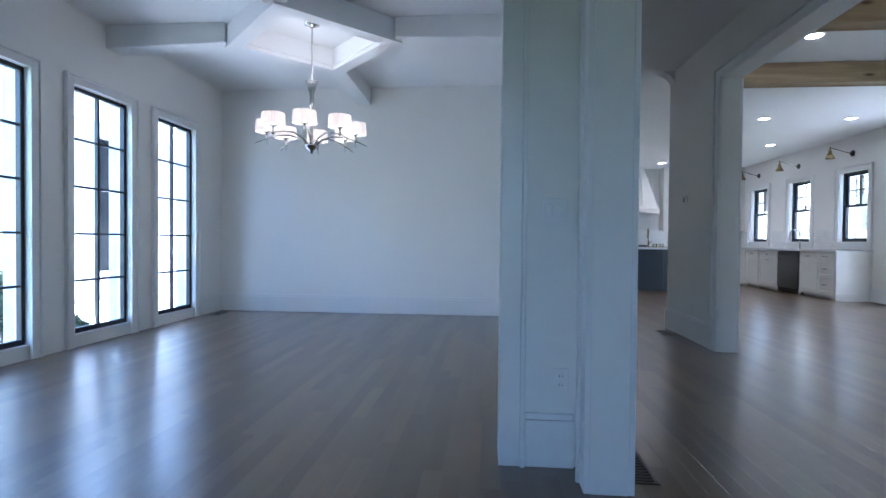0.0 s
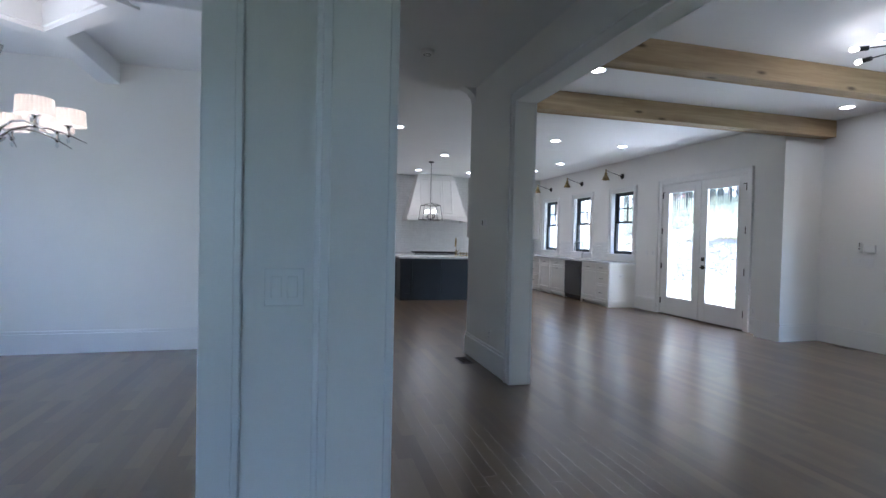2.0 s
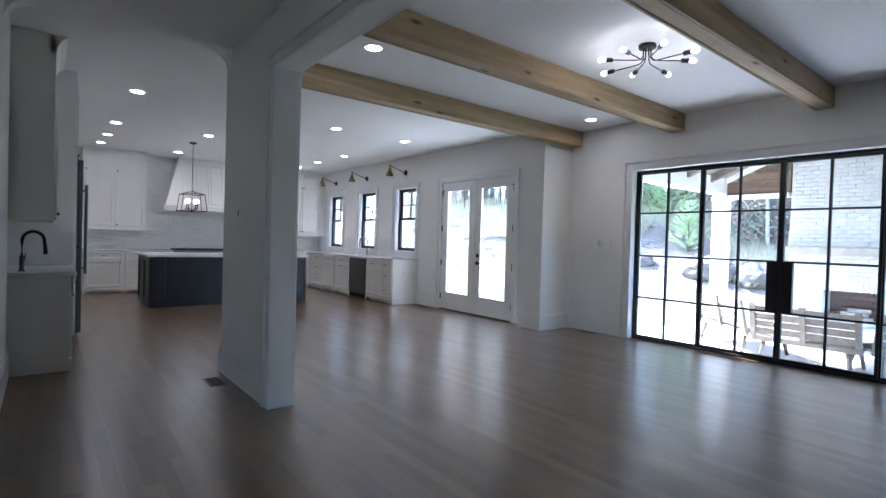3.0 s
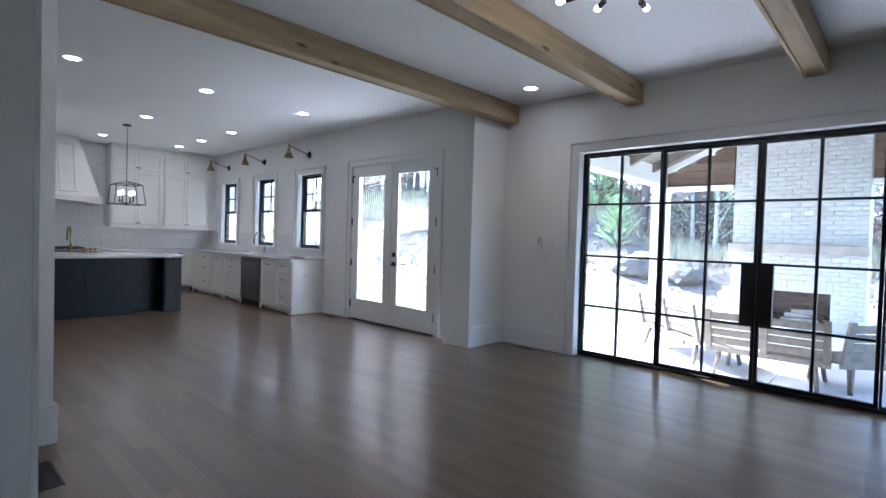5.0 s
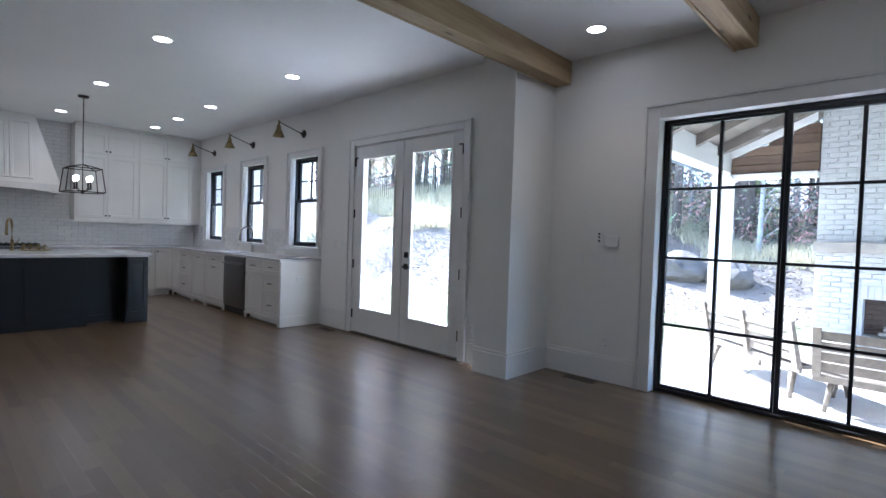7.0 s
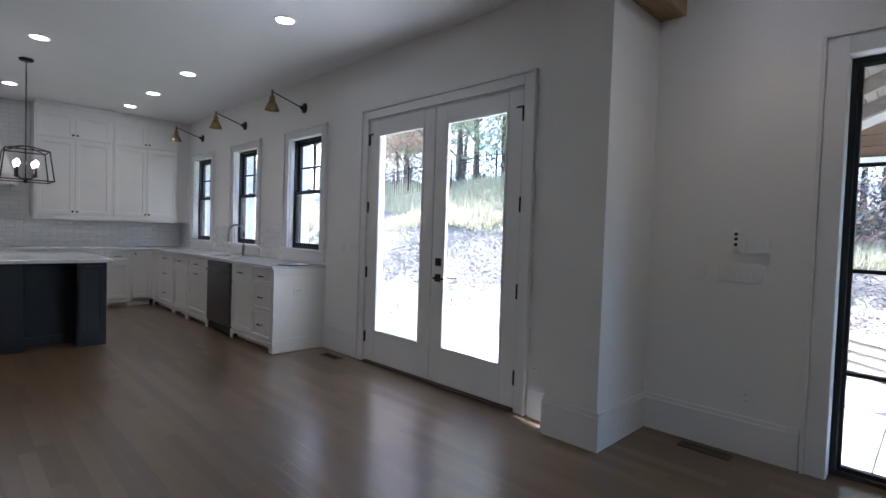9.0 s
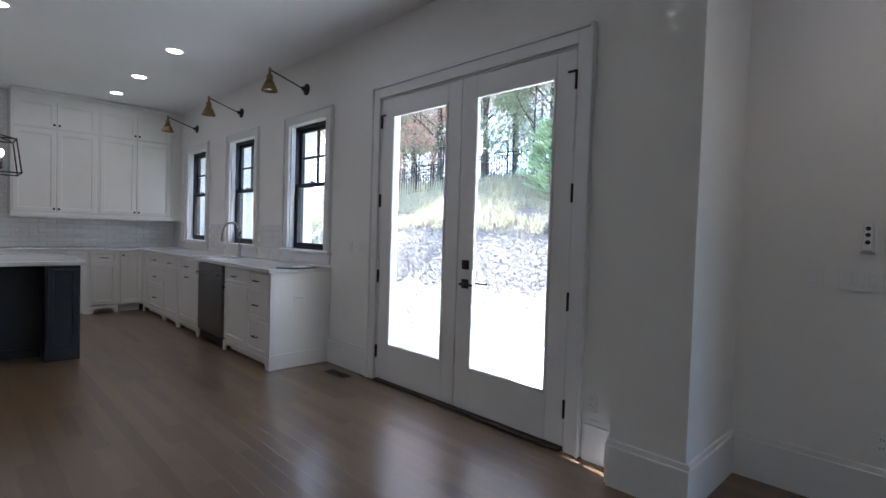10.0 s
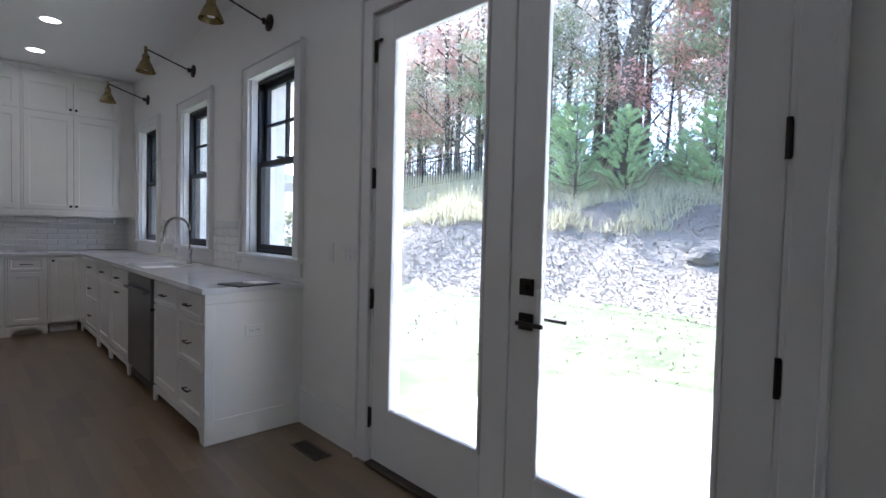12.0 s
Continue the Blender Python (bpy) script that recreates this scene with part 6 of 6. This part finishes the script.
def woods():
    rng = random.Random(21)
    names = ("tall green-leaved tree in the wood", "autumn tree with yellow leaves in the wood", "autumn tree with russet leaves in the wood", "thin brown-leaved tree in the wood")
    kinds = []
    for k in range(4):
        kinds.append(tree(30 + k, 13 + k, LEAVES[k], (14000, 12000, 12500, 9000)[k], BARK if k != 1 else PALEBARK, low=0.10, spread=0.22, label=names[k]))
    kinds.append(tree(40, 6.5, LEAVES[2], 7000, BARK, low=0.08, spread=0.30, label="low russet understorey tree at the wood's edge", size=0.06))
    kinds.append(tree(41, 6.0, LEAVES[0], 7000, BARK, low=0.06, spread=0.32, label="low green understorey tree at the wood's edge", size=0.06))
    kinds.append(tree(42, 17.0, LEAVES[3], 3600, BARK, low=0.6, spread=0.10, label="tall bare-stemmed tree in the wood"))
    kinds.append(tree(43, 6.8, SHADED_BROWN, 4200, PALEBARK, low=0.06, spread=0.30, label="low bare-branched brown tree at the wood's edge", size=0.05))
    spots = []
    for row, (x, step) in enumerate(((22.8, 3.1), (25.6, 3.1), (29.5, 3.2), (34.5, 3.8))):
        y = -6.0
        while y < 44:
            spots.append((x + rng.uniform(-1.2, 1.2), y + rng.uniform(-0.9, 0.9), row))
            y += step
    y = -8.0
    while y < 36:
        near = y < 9.5
        spots.append(((19.8 if near else 23.3) + rng.uniform(-0.6, 0.9), y + rng.uniform(-0.4, 0.4), 9))
        y += 1.45
    used = set()
    for x, y, row in spots:
        # beyond the porch most crowns take the leaf colour darkened for shade
        if row in (0, 9) and y < 9.5:
            k = rng.choice((7, 7, 6))
        elif row == 9:
            k = rng.choice((5, 3, 3, 4))
        elif row == 0:
            k = rng.choice((5, 3, 1, 6, 4))
        elif row == 1:
            k = rng.choice((0, 1, 1, 2, 3, 6))
        else:
            k = rng.choice((0, 0, 1, 1, 2, 3, 6))
        m = Matrix.Translation((x, y, land(x, y) - 0.05)) @ Matrix.Rotation(rng.random() * 6.28, 4, "Z")
        if k in used:
            copy_thing(kinds[k], m)
        else:
            kinds[k].matrix_world = m
            used.add(k)
    for k in range(len(kinds)):
        if k not in used:
            kinds[k].matrix_world = Matrix.Translation((42, 3 * k, land(42, 3 * k)))
    for x, y, r, sc in ((21.6, 14.8, 40, 1.5), (20.6, 7.55, 130, 1.7), (24.0, 16.4, 250, 1.3)):
        copy_thing(kinds[6], pose(x, y, land(x, y) - 0.05, 0, 0, r) @ Matrix.Diagonal((sc * 1.5, sc * 1.5, 1.0, 1.0)))
    p = pine(7, 3.1)
    p.matrix_world = pose(19.6, 15.3, land(19.6, 15.3))
    for x, y, r in ((20.4, 14.0, 51), (21.0, 16.9, 45), (21.4, 12.6, 33), (18.6, 9.6, 33), (21.2, 11.7, 201), (22.3, 7.4, 33)):
        copy_thing(p, pose(x, y, land(x, y) - 0.1, 0, 0, r) @ Matrix.Scale(0.55 + 0.5 * ((r * 7) % 10) / 10, 4))


woods()


def boulder(x, y, sx, sy, sz, seed):
    bm = bmesh.new()
    bmesh.ops.create_icosphere(bm, subdivisions=3, radius=1.0)
    for v in bm.verts:
        n = noise.noise(v.co * 1.3 + Vector((seed, 0, 0))) * 0.35 + noise.noise(v.co * 3.5 + Vector((0, seed, 0))) * 0.12
        v.co = v.co * (1 + n)
        v.co = Vector((v.co.x * sx, v.co.y * sy, v.co.z * sz))
    ob = ob_of("boulder", bm, ROCK)
    ob.location = (x, y, land(x, y) + sz * 0.45)
    tagged(ob, "grey boulder half sunk in the leafy bank", "boulder", "boulders on the bank")


boulder(17.0, 8.1, 0.5, 0.75, 0.42, 1.0)
boulder(17.0, 6.9, 0.45, 0.55, 0.40, 4.0)
boulder(17.5, 10.6, 0.32, 0.42, 0.24, 13.0)


def fence(p0, p1):
    f = thing("iron_fence", pose(0, 0, 0), "black iron picket fence on the grassy bank", "fence")
    a, b = Vector(p0), Vector(p1)
    ln = (b - a).length
    n = int(ln / 0.115)
    for k in range(n + 1):
        p = a.lerp(b, k / n)
        z = land(p.x, p.y)
        bm = bmesh.new()
        if k % 18 == 0:
            box(bm, p.x - 0.03, p.x + 0.03, p.y - 0.03, p.y + 0.03, z - 0.2, z + 1.42, 0.004)
            rod(bm, (p.x, p.y, z + 1.42), (p.x, p.y, z + 1.50), 0.028, 0.0, 8)
            part("post", bm, IRON, f)
        else:
            box(bm, p.x - 0.009, p.x + 0.009, p.y - 0.009, p.y + 0.009, z + 0.06, z + 1.34)
            part("picket", bm, IRON, f)
    for dz in (0.16, 1.10, 1.26):
        bm = bmesh.new()
        pts = [a.lerp(b, k / 12) for k in range(13)]
        tube(bm, [(p.x, p.y, land(p.x, p.y) + dz) for p in pts], 0.016, 4)
        part("rail", bm, IRON, f)


fence((18.6, 24.5), (23.5, 15.0))


def litter():
    """Fallen leaves on bank and lawn, and dry grass along the top of the bank."""
    rng = random.Random(77)
    vs, fs = [], []
    for _ in range(75000):
        on_bank = rng.random() < 0.9
        y = rng.uniform(2, 24)
        foot = bank_foot(y)
        x = rng.uniform(foot - 0.2, foot + 4.6) if on_bank else rng.uniform(10.2, foot)
        p = Vector((x, y, land(x, y) + 0.01 + 0.025 * rng.random()))
        s = 0.014 + 0.022 * rng.random()
        a = Vector((rng.gauss(0, 1), rng.gauss(0, 1), rng.gauss(0, 0.35))).normalized()
        b = a.cross(Vector((0, 0, 1))).normalized()
        i = len(vs)
        vs += [p - a * s, p + b * s * 0.6, p + a * s, p - b * s * 0.6]
        fs.append((i, i + 1, i + 2, i + 3))
    me = bpy.data.meshes.new("fallen_leaves")
    me.from_pydata([tuple(v) for v in vs], [], fs)
    me.materials.append(MULCH)
    tagged(new("fallen_leaves", me), "fallen brown leaves on the bank and lawn", "leaves", kind="stuff")
    vs, fs = [], []
    for _ in range(13000):
        y = rng.uniform(0, 30)
        x = bank_foot(y) + 2.6 + 8.0 * rng.random()
        if noise.noise(Vector((x * 0.5, y * 0.5, 3))) < -0.12 - 0.10 * (x - bank_foot(y) - 4.0):
            continue
        z = land(x, y)
        for _ in range(6):
            px, py = x + rng.gauss(0, 0.08), y + rng.gauss(0, 0.08)
            hgt = 0.12 + 0.34 * rng.random()
            q = rng.random() * 6.28
            dx, dy = math.cos(q) * 0.015, math.sin(q) * 0.015
            i = len(vs)
            vs += [(px - dx, py - dy, z - 0.02), (px + dx, py + dy, z - 0.02), (px + rng.gauss(0, 0.12), py + rng.gauss(0, 0.12), z + hgt)]
            fs.append((i, i + 1, i + 2))
    me = bpy.data.meshes.new("dry_grass")
    me.from_pydata(vs, [], fs)
    me.materials.append(DRYGRASS)
    tagged(new("dry_grass", me), "tall dry grass along the top of the bank", "grass", kind="stuff")


litter()


def undergrowth(name, material, seed, count, label):
    """Low brush filling the foot of the wood."""
    rng = random.Random(seed)
    vs, fs = [], []
    for _ in range(count):
        y = rng.uniform(-8, 34)
        near = 20.0 if y < 9.5 else 22.8
        x = near + 5.5 * rng.random() ** 1.5
        h = 0.5 + 1.6 * rng.random()
        leaf_cloud(vs, fs, rng, (x, y, land(x, y) + h * 0.6), h * 0.75, 42, 0.075, 0.9)
    me = bpy.data.meshes.new(name)
    me.from_pydata([tuple(v) for v in vs], [], fs)
    me.materials.append(material)
    tagged(new(name, me), label, "undergrowth", kind="stuff")


undergrowth("brown_undergrowth", SHADED_BROWN, 5, 460, "brown brush at the foot of the wood")
undergrowth("green_undergrowth", LEAVES[0], 6, 300, "green brush at the foot of the wood")
undergrowth("russet_undergrowth", LEAVES[2], 8, 200, "russet brush at the foot of the wood")


def shrub(x, y, z, h, seed, material, label):
    rng = random.Random(seed)
    t = thing("shrub", pose(x, y, z), label, "shrub")
    bm = bmesh.new()
    vs, fs = [], []
    for k in range(16):
        q, r = rng.random() * 6.28, rng.random() * h * 0.38
        e = Vector((math.cos(q) * r, math.sin(q) * r, h * (0.55 + 0.45 * rng.random())))
        tube(bm, [(0, 0, -0.05), (e.x * 0.4, e.y * 0.4, e.z * 0.5), e], [0.014, 0.01, 0.004], 4)
        for f in (0.55, 0.8, 1.0):
            leaf_cloud(vs, fs, rng, e * f, h * 0.17, 55, 0.035)
    part("stems", bm, BARK, t)
    me = bpy.data.meshes.new("foliage")
    me.from_pydata([tuple(v) for v in vs], [], fs)
    me.materials.append(material)
    o = new("foliage", me)
    o.parent = t


shrub(8.75, 13.0, -0.36, 1.75, 1, EVERGREEN, "green shrub outside the kitchen window")
shrub(9.3, 14.9, -0.36, 2.1, 2, EVERGREEN, "green shrub beyond the kitchen window")
shrub(8.9, 17.6, -0.36, 1.8, 3, EVERGREEN, "green shrub at the corner of the house")
shrub(-4.7, 4.85, -0.25, 0.85, 4, EVERGREEN, "small green shrub outside the dining room window")
shrub(-4.6, 5.66, -0.25, 0.3, 5, EVERGREEN, "low green shrub outside the dining room window")


def house(name, x0, x1, y0, y1, z0, hgt, label, windows, rise=2.2):
    """A white brick building with a hipped shingle roof and dark windows on one face (face, u, z0, z1, half width)."""
    hs = thing(name, pose(0, 0, 0), label, "house")
    bm = bmesh.new()
    box(bm, x0, x1, y0, y1, z0, z0 + hgt)
    part("wall", bm, BRICK, hs)
    bm = bmesh.new()
    o = 0.4
    lo = [bm.verts.new(p) for p in ((x0 - o, y0 - o, z0 + hgt), (x1 + o, y0 - o, z0 + hgt), (x1 + o, y1 + o, z0 + hgt), (x0 - o, y1 + o, z0 + hgt))]
    cx, cy = (x0 + x1) / 2, (y0 + y1) / 2
    d = abs((x1 - x0) - (y1 - y0)) / 2
    e = ((cx - d, cy), (cx + d, cy)) if x1 - x0 > y1 - y0 else ((cx, cy - d), (cx, cy + d))
    r = [bm.verts.new((*p, z0 + hgt + rise)) for p in e]
    bm.faces.new(list(reversed(lo)))
    if x1 - x0 > y1 - y0:
        bm.faces.new((lo[0], lo[1], r[1], r[0])), bm.faces.new((lo[1], lo[2], r[1])), bm.faces.new((lo[2], lo[3], r[0], r[1])), bm.faces.new((lo[3], lo[0], r[0]))
    else:
        bm.faces.new((lo[0], lo[1], r[0])), bm.faces.new((lo[1], lo[2], r[1], r[0])), bm.faces.new((lo[2], lo[3], r[1])), bm.faces.new((lo[3], lo[0], r[0], r[1]))
    part("roof", bm, SLATE, hs)
    bm = bmesh.new()
    box(bm, x0 - o, x1 + o, y0 - o, y1 + o, z0 + hgt - 0.16, z0 + hgt - 0.01)
    part("eave", bm, TRIM, hs)
    for face, u, za, zb, hw in windows:
        bm = bmesh.new()
        c = {"x1": x1, "y0": y0, "x0": x0}[face]
        s = 1 if face == "x1" else -1

        def put(ua, ub, qa, qb, da, db):
            lo2, hi2 = sorted((c + s * da, c + s * db))
            if face[0] == "x":
                box(bm, lo2, hi2, ua, ub, qa, qb)
            else:
                box(bm, ua, ub, lo2, hi2, qa, qb)
        for ua, ub, qa, qb in ((u - hw, u - hw + 0.06, za, zb), (u + hw - 0.06, u + hw, za, zb), (u - hw + 0.06, u + hw - 0.06, za, za + 0.06), (u - hw + 0.06, u + hw - 0.06, zb - 0.06, zb), (u - hw + 0.06, u + hw - 0.06, (za + zb) / 2 - 0.03, (za + zb) / 2 + 0.03)):
            put(ua, ub, qa, qb, 0.003, 0.05)
        w = part("window", bm, DARK_FRAME, hs)
        bm = bmesh.new()
        put(u - hw + 0.06, u + hw - 0.06, za + 0.06, zb - 0.06, 0.004, 0.012)
        part("pane", bm, SLOT_GLASS, w)
        bm = bmesh.new()
        put(u - hw - 0.06, u + hw + 0.06, za - 0.09, za - 0.003, 0.002, 0.07)
        part("sill", bm, BRICK, w)


# rough and low in specular, so neither mirrors the bright sky
SLOT_GLASS = mat("dark_window_glass", (0.012, 0.014, 0.016), 0.6, var=0.3, scale=2.0, spec=0.06)
DARK_FRAME = mat("matte_dark_frame", (0.010, 0.011, 0.014), 0.8, var=0.2, scale=4.0, spec=0.06)
house("front_wing", -13.5, -7.5, 1.5, 17.0, -0.3, 3.75, "white painted brick front wing with dark windows", [("x1", 9.79, 0.34, 3.0, 0.30), ("x1", 13.2, 0.34, 3.0, 0.30), ("x1", 3.2, 0.25, 2.55, 0.42)])
house("neighbour_house", 17.0, 30.0, 52.0, 62.0, land(20, 50) - 3.0, 5.5, "white neighbouring house beyond the shrubs", [("y0", 19.5, 2.2, 4.0, 0.6), ("y0", 23.0, 2.2, 4.0, 0.6), ("y0", 26.5, 2.2, 4.0, 0.6)], 3.0)


# ---- floor boards ----
def boards():
    """Oak strips along y; those in the stretch walked through the living room are objects of their own."""
    rng = random.Random(4)
    w = 0.083
    cells = []
    x = -3.46
    while x < SX + 0.05:
        y = -1.2 - rng.random() * 1.2
        end = KX if x < WX - 0.01 else 6.149
        while y < end:
            ln = rng.choice((0.6, 0.9, 1.2, 1.5))
            a, b = max(y, -1.2), min(y + ln, end)
            if b - a > 0.02:
                cells.append((x, min(x + w, SX + 0.1), a, b))
            y += ln
        x += w
    near = [c for c in cells if 2.6 < c[0] < 6.4 and 3.4 < c[2] < 8.0][:300]
    chosen = set(near)
    verts, faces = [], []

    def slab(x0, x1, y0, y1, vs, fs):
        g = 0.0002
        i = len(vs)
        for z in (-0.02, 0.0):
            vs += [(x0 + g, y0 + g, z), (x1 - g, y0 + g, z), (x1 - g, y1 - g, z), (x0 + g, y1 - g, z)]
        for j in range(4):
            fs.append((i + j, i + (j + 1) % 4, i + 4 + (j + 1) % 4, i + 4 + j))
        fs.append((i + 4, i + 5, i + 6, i + 7))
    for c in cells:
        if c not in chosen:
            slab(*c, verts, faces)
    me = bpy.data.meshes.new("floorboards")
    me.from_pydata(verts, [], faces)
    me.materials.append(OAK)
    ob = new("floorboards", me)
    ob.parent = bpy.data.objects["floor"]
    tagged(ob, "brown stained oak strip floorboards", kind="stuff")
    shared = {}
    for c in near:
        key = round(c[3] - c[2], 3)
        if key not in shared:
            vs, fs = [], []
            slab(0, c[1] - c[0], 0, c[3] - c[2], vs, fs)
            m2 = bpy.data.meshes.new("floorboard")
            m2.from_pydata(vs, [], fs)
            m2.materials.append(OAK)
            shared[key] = m2
        o = new("floorboard", shared[key])
        o.location = (c[0], c[2], 0)
        o.parent = bpy.data.objects["floor"]


boards()
